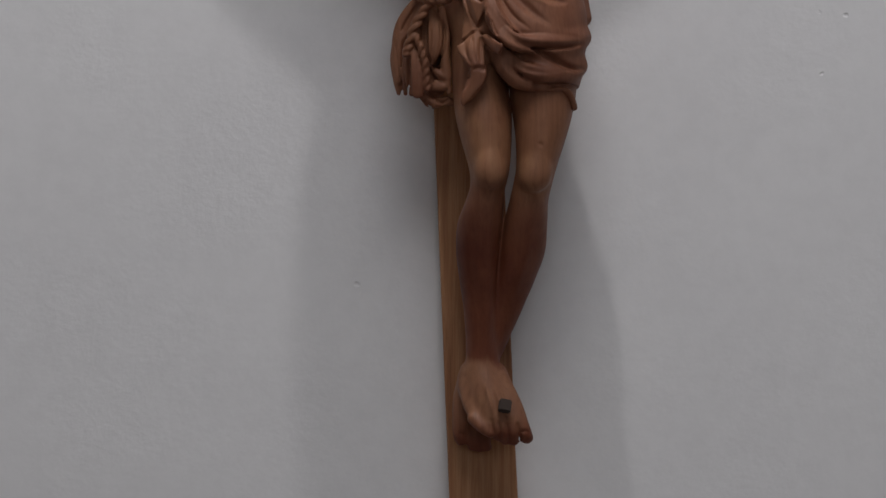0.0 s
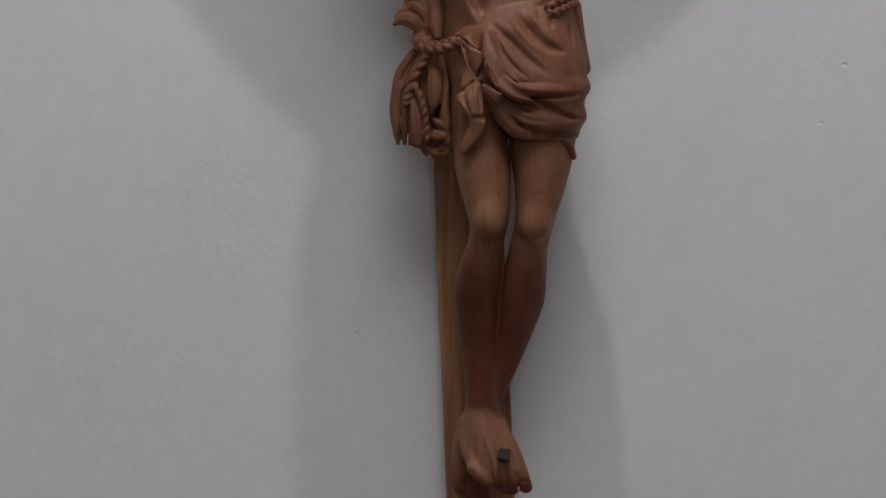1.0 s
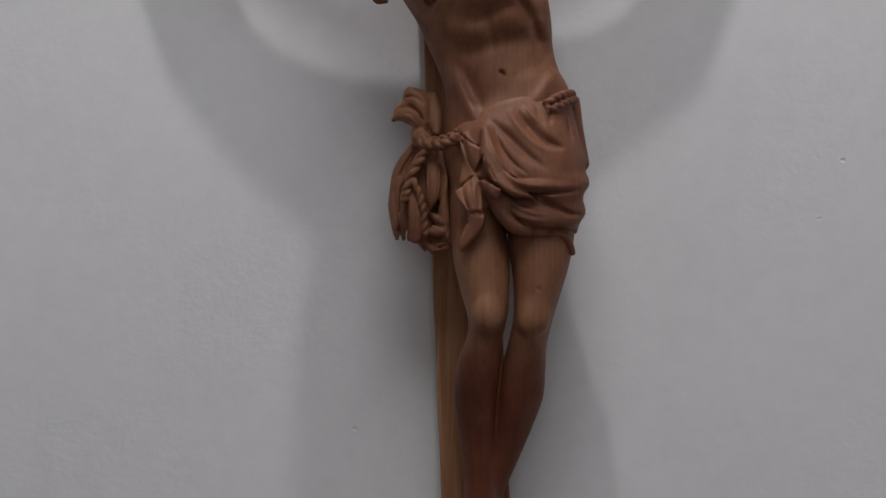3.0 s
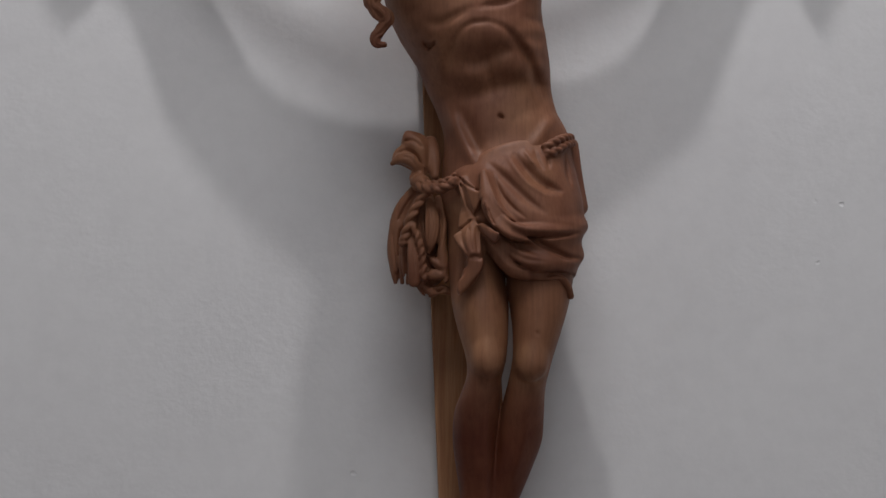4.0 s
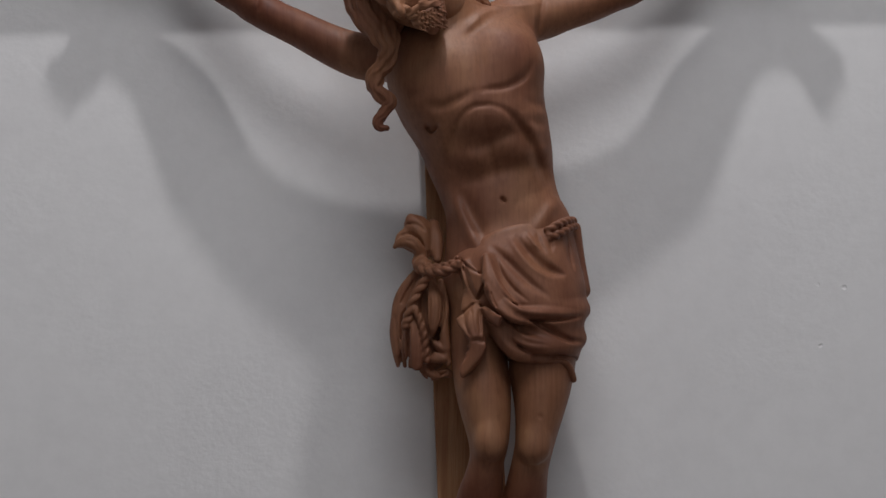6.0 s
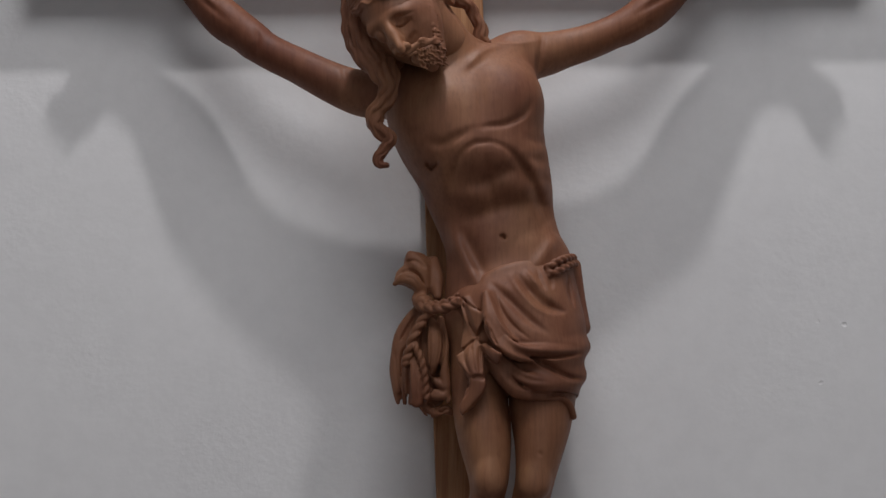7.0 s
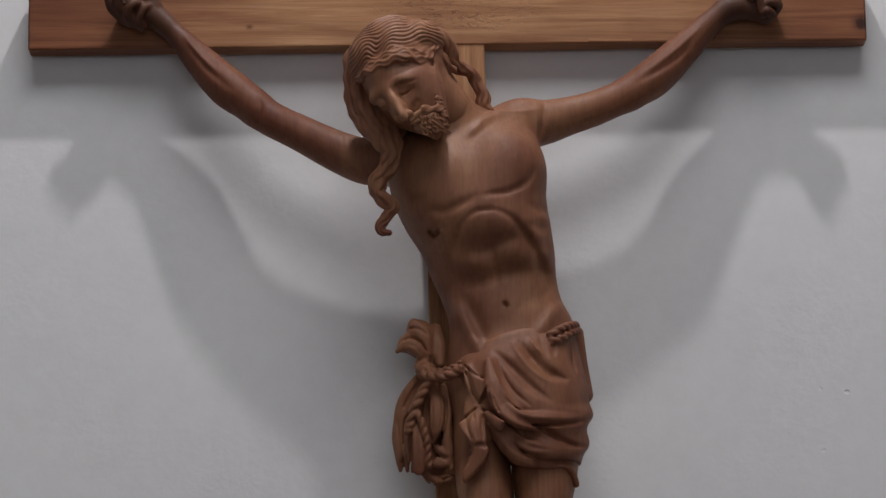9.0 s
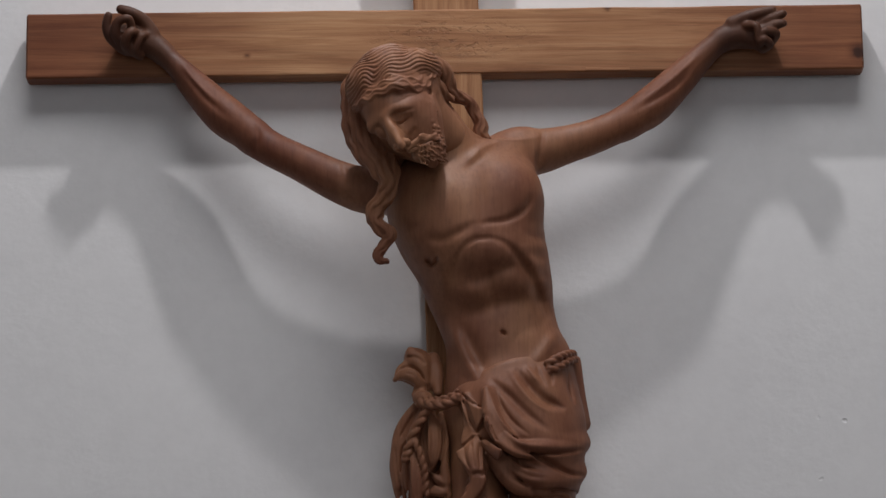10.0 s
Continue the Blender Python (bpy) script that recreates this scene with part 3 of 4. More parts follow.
fig.loft([(2.5579, 0.16, 0.145, 0.0531, 0.0635), (2.4839, 0.1552, 0.158, 0.0514, 0.0598), (2.4377, 0.1533, 0.168, 0.0447, 0.0526), (2.3969, 0.149, 0.174, 0.0371, 0.0471), (2.3596, 0.143, 0.176, 0.0314, 0.0417), (2.3339, 0.1373, 0.172, 0.0301, 0.0399), (2.3094, 0.1318, 0.16, 0.0305, 0.0399),
          (2.2764, 0.1267, 0.145, 0.0341, 0.0417), (2.2347, 0.1207, 0.129, 0.0367, 0.0399), (2.1928, 0.1085, 0.115, 0.0332, 0.0363), (2.1506, 0.0941, 0.102, 0.0293, 0.0299), (2.1081, 0.0788, 0.092, 0.0254, 0.0254), (2.0626, 0.0612, 0.085, 0.0227, 0.0227)], 0.006)
fig.mass((0.0728, 0.212, 2.3497), (0.021, 0.016, 0.028), 0, 0.014)
fig.mass((0.1404, 0.206, 2.3454), (0.022, 0.016, 0.028), 0, 0.014)
fig.crease([(0.0528, 0.21, 2.3386, 0.0063), (0.0657, 0.215, 2.3231, 0.0063), (0.0847, 0.215, 2.3231, 0.0063), (0.0945, 0.205, 2.3394, 0.0073)], 0.003)
fig.crease([(0.1161, 0.205, 2.335, 0.0054), (0.1263, 0.21, 2.3203, 0.0063), (0.148, 0.21, 2.3203, 0.0063), (0.1596, 0.2, 2.3358, 0.0073)], 0.003)
fig.crease([(0.071, 0.205, 2.3132, 0.0082), (0.0711, 0.175, 2.2174, 0.0082), (0.0678, 0.13, 2.1187, 0.0073), (0.0643, 0.125, 2.0586, 0.0063)], -0.004)
fig.crease([(0.1334, 0.2, 2.3096, 0.0082), (0.1268, 0.165, 2.2274, 0.0082), (0.1011, 0.125, 2.1453, 0.0073)], -0.004)
fig.crease([(0.0503, 0.19, 2.3024, 0.0073), (0.0443, 0.16, 2.2193, 0.0073), (0.0505, 0.125, 2.1192, 0.0073)], 0.0025)
fig.crease([(0.1457, 0.215, 2.3947, 0.0027), (0.1492, 0.215, 2.3903, 0.0027), (0.15, 0.215, 2.385, 0.0027)], 0.002, 3)
# feet, crossed
fig.curve([(0.0601, 0.106, 2.0436, 0.0265), (0.0677, 0.124, 2.0124, 0.0281), (0.0790, 0.138, 1.9891, 0.0265), (0.0910, 0.146, 1.9646, 0.0205)], 0.008, flat=0.75)
fig.curve([(0.0905, 0.1102, 2.0358, 0.0127), (0.1058, 0.1353, 1.9976, 0.0145), (0.1186, 0.144, 1.9657, 0.0127), (0.1255, 0.142, 1.9505, 0.0109), (0.1281, 0.138, 1.9456, 0.01)], 0.01)
fig.mass((0.0384, 0.096, 2.0424), (0.014, 0.014, 0.016), 0, 0.012)
fig.mass((0.0872, 0.096, 2.0459), (0.012, 0.014, 0.016), 0, 0.012)
fig.curve([(0.102, 0.15, 1.9721, 0.0082), (0.1071, 0.15, 1.9524, 0.0073), (0.1081, 0.14, 1.9403, 0.0078)], 0.008)
fig.curve([(0.0891, 0.15, 1.9721, 0.0082), (0.0933, 0.15, 1.9524, 0.0073), (0.0943, 0.14, 1.9412, 0.0072)], 0.008)
fig.curve([(0.0779, 0.148, 1.9757, 0.0073), (0.0804, 0.148, 1.9585, 0.0063), (0.0814, 0.14, 1.9489, 0.0072)], 0.008)
fig.curve([(0.0667, 0.1423, 1.9829, 0.0073), (0.0692, 0.144, 1.9657, 0.0063), (0.071, 0.138, 1.9568, 0.0062)], 0.008)
fig.crease([(0.1132, 0.154, 1.9683, 0.0023), (0.1157, 0.154, 1.9529, 0.0023), (0.1166, 0.149, 1.9396, 0.0023)], 0.0022, taper=0.1)
fig.crease([(0.0967, 0.159, 1.9679, 0.0018), (0.1001, 0.159, 1.9508, 0.0018), (0.101, 0.154, 1.9375, 0.0018)], 0.0022, taper=0.1)
fig.crease([(0.0837, 0.159, 1.9696, 0.0018), (0.0871, 0.159, 1.9542, 0.0018), (0.088, 0.154, 1.9427, 0.0018)], 0.0022, taper=0.1)
fig.crease([(0.0726, 0.154, 1.9734, 0.0018), (0.0751, 0.154, 1.9615, 0.0018), (0.076, 0.149, 1.9499, 0.0018)], 0.0022, taper=0.1)
fig.crease([(0.0762, 0.141, 2.0305, 0.0027), (0.0846, 0.1616, 1.9995, 0.0027), (0.0897, 0.164, 1.9658, 0.0027)], -0.0042)
fig.crease([(0.0623, 0.141, 2.0305, 0.0027), (0.0708, 0.1616, 1.9995, 0.0027), (0.0776, 0.164, 1.9709, 0.0027)], -0.0042)
fig.crease([(0.0831, 0.1425, 2.0262, 0.0027), (0.0958, 0.1609, 1.9871, 0.0027), (0.1035, 0.164, 1.9641, 0.0027)], -0.0042)
fig.crease([(0.1209, 0.154, 1.9478, 0.0045), (0.127, 0.149, 1.9465, 0.0045)], -0.0015, 3)
fig.crease([(0.1192, 0.154, 1.9521, 0.0018), (0.1252, 0.154, 1.9546, 0.0018), (0.1305, 0.149, 1.9525, 0.0018)], 0.0025, 3, taper=0.1)
fig.curve([(0.034, 0.106, 2.0278, 0.0114), (0.0391, 0.124, 1.9997, 0.0105), (0.0495, 0.14, 1.9772, 0.0096), (0.0616, 0.148, 1.9626, 0.007)], 0.010)
fig.curve([(0.0442, 0.144, 1.9734, 0.0079), (0.0581, 0.15, 1.9589, 0.007), (0.0703, 0.15, 1.9502, 0.0061)], 0.006)
fig.curve([(0.0472, 0.086, 2.0495, 0.0227), (0.0332, 0.086, 2.0105, 0.019), (0.0287, 0.086, 1.9776, 0.0154), (0.0252, 0.086, 1.9552, 0.0109), (0.027, 0.084, 1.9459, 0.0091)], 0.008)
fig.crease([(0.0226, 0.095, 1.9527, 0.0018), (0.0269, 0.098, 1.9551, 0.0018), (0.0321, 0.095, 1.9519, 0.0018)], 0.0025, 3, taper=0.1)
fig.curve([(0.0436, 0.084, 1.9717, 0.0082), (0.0426, 0.084, 1.9485, 0.0063), (0.0444, 0.078, 1.9369, 0.0072)], 0.008)
fig.curve([(0.0557, 0.084, 1.9657, 0.0082), (0.0548, 0.084, 1.945, 0.0063), (0.0566, 0.078, 1.9343, 0.0072)], 0.008)
fig.curve([(0.0679, 0.084, 1.9588, 0.0073), (0.067, 0.084, 1.9433, 0.0063), (0.0688, 0.078, 1.9351, 0.0062)], 0.008)

# the half-closed palms
fig.curve([(-0.4549, 0.072, 3.2316, 0.0163), (-0.481, 0.072, 3.2499, 0.0227), (-0.5108, 0.069, 3.2527, 0.0245)], 0.012)
fig.curve([(-0.4753, 0.079, 3.265, 0.0127), (-0.4898, 0.086, 3.284, 0.0113), (-0.508, 0.0944, 3.294, 0.0095), (-0.5246, 0.0956, 3.2995, 0.0077)], 0.006)
fig.curve([(-0.5245, 0.079, 3.2439, 0.0095), (-0.5404, 0.0918, 3.2523, 0.0086), (-0.5467, 0.0995, 3.2696, 0.0077), (-0.544, 0.1033, 3.286, 0.0068)], 0.003)
fig.curve([(-0.513, 0.0841, 3.2388, 0.0095), (-0.5306, 0.1008, 3.2539, 0.0086), (-0.5278, 0.1084, 3.2732, 0.0077), (-0.5103, 0.111, 3.2783, 0.0068), (-0.5049, 0.098, 3.2629, 0.0068)], 0.003)
fig.curve([(-0.5037, 0.083, 3.2311, 0.0086), (-0.5156, 0.1008, 3.2386, 0.0077), (-0.5099, 0.1084, 3.254, 0.0077), (-0.4991, 0.101, 3.2581, 0.0068), (-0.4959, 0.093, 3.2491, 0.0059)], 0.003)
fig.curve([(-0.4936, 0.081, 3.2259, 0.0086), (-0.4992, 0.093, 3.2318, 0.0068), (-0.49, 0.098, 3.2514, 0.0068), (-0.4832, 0.093, 3.2568, 0.0059)], 0.003)
fig.curve([(0.4553, 0.073, 3.2553, 0.0172), (0.4832, 0.072, 3.2634, 0.0236), (0.5148, 0.069, 3.2643, 0.0236)], 0.012)
fig.curve([(0.4716, 0.082, 3.2795, 0.0118), (0.5024, 0.091, 3.2901, 0.0104), (0.5355, 0.0969, 3.2972, 0.0077)], 0.006)
fig.curve([(0.5137, 0.0867, 3.2766, 0.0095), (0.5335, 0.0956, 3.2831, 0.0086), (0.5527, 0.0995, 3.2908, 0.0068)], 0.003)
fig.curve([(0.5187, 0.0905, 3.2641, 0.0095), (0.5375, 0.0995, 3.2706, 0.0077), (0.552, 0.1033, 3.2735, 0.0068)], 0.003)
fig.curve([(0.5336, 0.0828, 3.2506, 0.0095), (0.54, 0.0995, 3.2571, 0.0077), (0.5248, 0.1072, 3.2591, 0.0068), (0.5148, 0.1033, 3.2514, 0.0059)], 0.003)
fig.curve([(0.5207, 0.079, 3.2381, 0.0086), (0.5304, 0.0995, 3.2389, 0.0068), (0.5217, 0.1072, 3.2447, 0.0068), (0.5147, 0.1008, 3.2386, 0.0059)], 0.003)
fig.curve([(0.4945, 0.093, 3.2722, 0.0086), (0.5084, 0.1072, 3.2668, 0.0068), (0.5128, 0.1033, 3.2437, 0.0059)], 0.003)

fig.mass((-0.5134, 0.082, 3.2525), (0.024, 0.016, 0.026), 0, 0.008)
fig.mass((0.5117, 0.082, 3.2602), (0.026, 0.016, 0.024), 0, 0.008)
# head, with hair and beard
head = Carving((-0.165, 0.10, 2.83), (0.082, 0.348, 3.27), 0.0013)
TILTED = -36
head.curve([(-0.0304, 0.213, 3.0901, 0.0381), (0.0009, 0.188, 3.0554, 0.0381)], 0.02)
head.mass((-0.0733, 0.219, 3.1182), (0.069, 0.078, 0.076), TILTED, 0.01)
head.mass((-0.064, 0.243, 3.0722), (0.049, 0.06, 0.076), TILTED, 0.016)
head.mass((-0.0239, 0.251, 3.0275), (0.027, 0.034, 0.032), TILTED, 0.016)
head.mass((-0.0354, 0.263, 3.071), (0.028, 0.028, 0.036), TILTED, 0.022)
head.mass((-0.0922, 0.265, 3.0889), (0.035, 0.035, 0.030), TILTED, 0.02)
head.curve([(-0.1095, 0.277, 3.0477, 0.0091), (-0.0872, 0.295, 3.0609, 0.0082), (-0.0616, 0.299, 3.0725, 0.0082), (-0.0371, 0.281, 3.0833, 0.0073)], 0.018)
head.mass((-0.0748, 0.293, 3.0303), (0.015, 0.022, 0.030), -26, 0.012)
head.curve([(-0.0863, 0.295, 3.059, 0.0054), (-0.0772, 0.307, 3.0355, 0.0054), (-0.0673, 0.321, 3.0115, 0.0063), (-0.0638, 0.321, 3.0052, 0.0063)], 0.008)
head.mass((-0.057, 0.309, 3.014), (0.008, 0.010, 0.007), 0, 0.005)
head.mass((-0.071, 0.307, 3.0063), (0.007, 0.009, 0.006), 0, 0.005)
head.mass((-0.0615, 0.307, 3.051), (0.017, 0.0055, 0.009), 22, 0.014, True)
head.mass((-0.0993, 0.297, 3.0292), (0.014, 0.007, 0.008), 40, 0.012, True)
head.mass((-0.0635, 0.286, 3.0589), (0.015, 0.0115, 0.0085), 22, 0.003)
head.mass((-0.0961, 0.281, 3.0383), (0.012, 0.011, 0.008), 40, 0.003)
head.crease([(-0.0775, 0.293, 3.0495, 0.0018), (-0.0643, 0.293, 3.0495, 0.0018), (-0.0494, 0.288, 3.0601, 0.0018)], 0.003)
head.crease([(-0.0757, 0.298, 3.0627, 0.0027), (-0.0616, 0.298, 3.0664, 0.0027), (-0.0423, 0.288, 3.0721, 0.0027)], 0.0018)
head.crease([(-0.0518, 0.303, 3.0275, 0.0045), (-0.0405, 0.293, 3.044, 0.0045)], 0.002)
head.curve([(-0.0526, 0.303, 3.002, 0.0036), (-0.0421, 0.301, 3.0071, 0.0045), (-0.0316, 0.293, 3.0148, 0.0027)], 0.004)
head.crease([(-0.0561, 0.308, 3.0042, 0.0018), (-0.043, 0.308, 3.0106, 0.0018), (-0.0299, 0.298, 3.018, 0.0018)], 0.004)
# ear
head.curve([(-0.024, 0.253, 3.1229, 0.0073), (-0.0169, 0.253, 3.1155, 0.0063), (-0.0178, 0.255, 3.1038, 0.0054), (-0.0222, 0.257, 3.0958, 0.0045)], 0.004)
head.crease([(-0.024, 0.263, 3.1172, 0.0027), (-0.0204, 0.263, 3.1079, 0.0027), (-0.0222, 0.263, 3.0987, 0.0027)], 0.004)
# moustache and beard, in small waved locks
def curl(c, a, b, r, amp=0.0022, waves=1.2, start=0.0):
    """One waved lock from a to b (x, depth, z), thinning to its tip."""
    a, b = Vector(a), Vector(b)
    side = (b - a).cross(Vector((0, 1, 0))).normalized()
    line = []
    for i in range(11):
        s = i / 10
        p = a.lerp(b, s) + side * amp * math.sin(2 * math.pi * (waves * s) + start)
        line.append((p.x, p.y + 0.5 * amp * math.cos(2 * math.pi * waves * s + start), p.z, r * (1 - 0.55 * s * s)))
    c.limb(line, 0.0012)


rnd = random.Random(4)
NOSE, CORNER = Vector((-0.057, 0.309, 3.0053)), Vector((-0.0062, 0.292, 3.0301))
for k, (lift, out) in enumerate(((0.003, 0.0), (0.0, 0.001), (-0.0032, 0.0), (-0.006, -0.003))):
    mid = NOSE.lerp(CORNER, 0.42) + Vector((0, 0.004 + out, 0.0075 + lift))
    end = CORNER + Vector((0.001 * k, -0.002, 0.6 * lift))
    curl(head, NOSE + Vector((0.001 * k, 0, 0.3 * lift)), mid, 0.0026, 0.0006, 1.0)
    curl(head, mid, end, 0.0028, 0.0013, 1.5, k)
head.mass((-0.015, 0.276, 3.0634), (0.0075, 0.013, 0.034), -8, 0.004)
head.mass((-0.0097, 0.270, 3.0284), (0.0095, 0.017, 0.034), -8, 0.004)
JAW = smooth_path([(-0.0176, 0.288, 3.0844), (-0.0167, 0.29, 3.0655), (-0.0115, 0.29, 3.049), (-0.0079, 0.29, 3.0316), (-0.0035, 0.288, 3.013), (-0.0035, 0.284, 2.9958)], 4)
for k, p in enumerate(JAW):
    p = Vector(p)
    for step in (0, 1):
        a = p + Vector((-0.005 + 0.006 * step + rnd.uniform(-0.0015, 0.0015), -0.002 - 0.003 * step, 0.003 + rnd.uniform(-0.002, 0.002)))
        curl(head, a, a + Vector((0.007, -0.002, -0.0075)), 0.0020, 0.0018, 0.9, rnd.uniform(0, 2))
head.mass((-0.0229, 0.274, 3.009), (0.018, 0.020, 0.022), TILTED, 0.004)
head.mass((-0.0378, 0.284, 3.0016), (0.011, 0.014, 0.014), TILTED, 0.004)
head.mass((-0.0176, 0.268, 2.996), (0.010, 0.013, 0.012), TILTED, 0.004)
for row in range(3):
    for k in range(8):
        s = k / 7
        a = Vector((-0.0395, 0.302, 3.0091)).lerp(Vector((-0.0026, 0.292, 3.021)), s) + Vector((0.001 * row, 0.002 - 0.003 * row - 0.008 * s, -0.0085 * row + rnd.uniform(-0.0015, 0.0015)))
        b = a + Vector((0.006 + rnd.uniform(-0.002, 0.003), -0.003, -0.0105))
        curl(head, a, b, 0.0021, 0.0017, 1.1, rnd.uniform(0, 3))
# the cap of waved hair, the roll over the brow, the fall behind the cheek and the long locks
WAVES = (20, 0.0068, 0.0024, 0.0042, 0.046)
head.mass((-0.0832, 0.216, 3.1293), (0.070, 0.085, 0.066), -60, 0.003, strands=WAVES)
head.mass((-0.1071, 0.233, 3.1196), (0.045, 0.060, 0.052), -30, 0.003, strands=WAVES)
head.mass((-0.0554, 0.229, 3.1469), (0.054, 0.060, 0.040), -20, 0.003, strands=WAVES)
lock(head, [(-0.1367, 0.255, 3.0835, 0.0073), (-0.1256, 0.275, 3.0887, 0.0082), (-0.113, 0.289, 3.0911, 0.0082), (-0.0987, 0.299, 3.0964, 0.0082), (-0.0828, 0.305, 3.1029, 0.0082), (-0.0696, 0.305, 3.1074, 0.0082), (-0.0582, 0.3, 3.1089, 0.0082), (-0.0459, 0.292, 3.1067, 0.0082), (-0.0354, 0.282, 3.1097, 0.0082), (-0.0266, 0.271, 3.1222, 0.0082), (-0.0187, 0.253, 3.1452, 0.0091)], 6, 0.5, wave=0.0024, long=0.026)
lock(head, [(-0.1312, 0.263, 3.0959, 0.0073), (-0.1113, 0.287, 3.1018, 0.0082), (-0.0873, 0.301, 3.1114, 0.0082), (-0.067, 0.299, 3.1184, 0.0082), (-0.0477, 0.289, 3.1177, 0.0082), (-0.0337, 0.275, 3.1256, 0.0082), (-0.0231, 0.253, 3.1508, 0.0082)], 6, 0.5, wave=0.0024, long=0.026)
lock(head, [(-0.1224, 0.267, 3.1114, 0.0073), (-0.1025, 0.287, 3.1165, 0.0082), (-0.0813, 0.293, 3.1276, 0.0082), (-0.061, 0.287, 3.1331, 0.0082), (-0.0434, 0.275, 3.1367, 0.0082), (-0.0303, 0.253, 3.1545, 0.0082)], 6, 0.5, wave=0.0024, long=0.026)
head.mass((-0.1039, 0.192, 3.0496), (0.045, 0.05, 0.055), -30, 0.01)
lock(head, [(-0.1149, 0.208, 3.1625, 0.0163), (-0.1453, 0.208, 3.1382, 0.0145), (-0.1512, 0.211, 3.0954, 0.0109), (-0.1472, 0.217, 3.0565, 0.0109), (-0.1335, 0.225, 3.0292, 0.0127), (-0.1191, 0.229, 3.0069, 0.0127)], 5, 0.5)
lock(head, [(-0.1342, 0.223, 3.1524, 0.0163), (-0.1392, 0.229, 3.1041, 0.0127), (-0.1353, 0.233, 3.0612, 0.0127), (-0.1191, 0.233, 3.0307, 0.0145), (-0.0995, 0.233, 3.0104, 0.0145)], 5, 0.5)
lock(head, [(-0.1282, 0.223, 3.0335, 0.0145), (-0.1102, 0.229, 3.0069, 0.0181), (-0.0905, 0.229, 2.9839, 0.0172), (-0.087, 0.225, 2.9593, 0.0145), (-0.1012, 0.219, 2.9388, 0.0145), (-0.1082, 0.217, 2.9173, 0.0136), (-0.0957, 0.217, 2.9009, 0.0127), (-0.0833, 0.215, 2.8886, 0.0109), (-0.0904, 0.213, 2.8754, 0.01), (-0.1009, 0.213, 2.8635, 0.0082), (-0.0982, 0.213, 2.8507, 0.0073), (-0.0876, 0.213, 2.848, 0.0054)], 6, 0.8, wave=0.0022, long=0.034)
lock(head, [(-0.1123, 0.217, 3.0315, 0.0109), (-0.0854, 0.223, 3.0113, 0.0118), (-0.0772, 0.227, 2.9826, 0.01), (-0.0834, 0.223, 2.9534, 0.0091), (-0.1029, 0.219, 2.9296, 0.0082), (-0.1144, 0.215, 2.9124, 0.0063)], 5, 0.6)
lock(head, [(-0.0251, 0.228, 3.1677, 0.0127), (-0.0072, 0.219, 3.1648, 0.0145), (0.0036, 0.209, 3.1519, 0.0154), (0.009, 0.197, 3.134, 0.0136), (0.0234, 0.181, 3.1256, 0.0109), (0.0415, 0.172, 3.1208, 0.01), (0.0487, 0.165, 3.1059, 0.01), (0.0586, 0.162, 3.0918, 0.0109), (0.0613, 0.159, 3.072, 0.0118), (0.0721, 0.159, 3.0608, 0.0063)], 6, 0.8)
lock(head, [(-0.0178, 0.243, 3.1501, 0.0082), (-0.0071, 0.233, 3.1308, 0.0082), (0.0036, 0.218, 3.1203, 0.0073), (0.0143, 0.208, 3.1139, 0.0054)], 4, 0.6)

# loincloth: the wrap over the hip
cloth = Carving((-0.100, 0.07, 2.40), (0.245, 0.29, 2.80), 0.0015)
cloth.loft([(2.7059, 0.1300, 0.136, 0.0730, 0.0550), (2.685, 0.1220, 0.140, 0.0850, 0.0700), (2.6483, 0.1101, 0.144, 0.1048, 0.087), (2.6068, 0.1165, 0.148, 0.1067, 0.0934), (2.57, 0.1233, 0.152, 0.1003, 0.0943), (2.5563, 0.1324, 0.153, 0.0874, 0.0879), (2.5334, 0.1486, 0.156, 0.0727, 0.0816), (2.5103, 0.1558, 0.16, 0.0607, 0.0725), (2.4899, 0.1555, 0.164, 0.0554, 0.0671)], 0.008)
cloth.curve([(0.0664, 0.234, 2.6386, 0.0045), (0.0731, 0.246, 2.5917, 0.0118), (0.0902, 0.255, 2.559, 0.0136), (0.118, 0.252, 2.5419, 0.0136), (0.1618, 0.235, 2.5443, 0.0127), (0.2025, 0.195, 2.5555, 0.0127), (0.2171, 0.16, 2.5685, 0.0118)], 0.016)
cloth.curve([(0.0965, 0.236, 2.5273, 0.0036), (0.1224, 0.238, 2.5066, 0.0091), (0.1573, 0.23, 2.4975, 0.01), (0.1929, 0.205, 2.5038, 0.0091), (0.2125, 0.175, 2.52, 0.0091)], 0.016)
cloth.curve([(0.0905, 0.232, 2.5413, 0.0054), (0.0948, 0.226, 2.5088, 0.0073), (0.1078, 0.224, 2.4898, 0.0073), (0.1357, 0.222, 2.4796, 0.0063), (0.1618, 0.218, 2.4785, 0.0063), (0.1822, 0.209, 2.481, 0.0063), (0.1956, 0.196, 2.4701, 0.0063), (0.2021, 0.182, 2.4548, 0.0054)], 0.008)
cloth.curve([(0.2088, 0.13, 2.7058, 0.0091), (0.2145, 0.13, 2.6512, 0.01), (0.2212, 0.13, 2.6059, 0.0109)], 0.012)
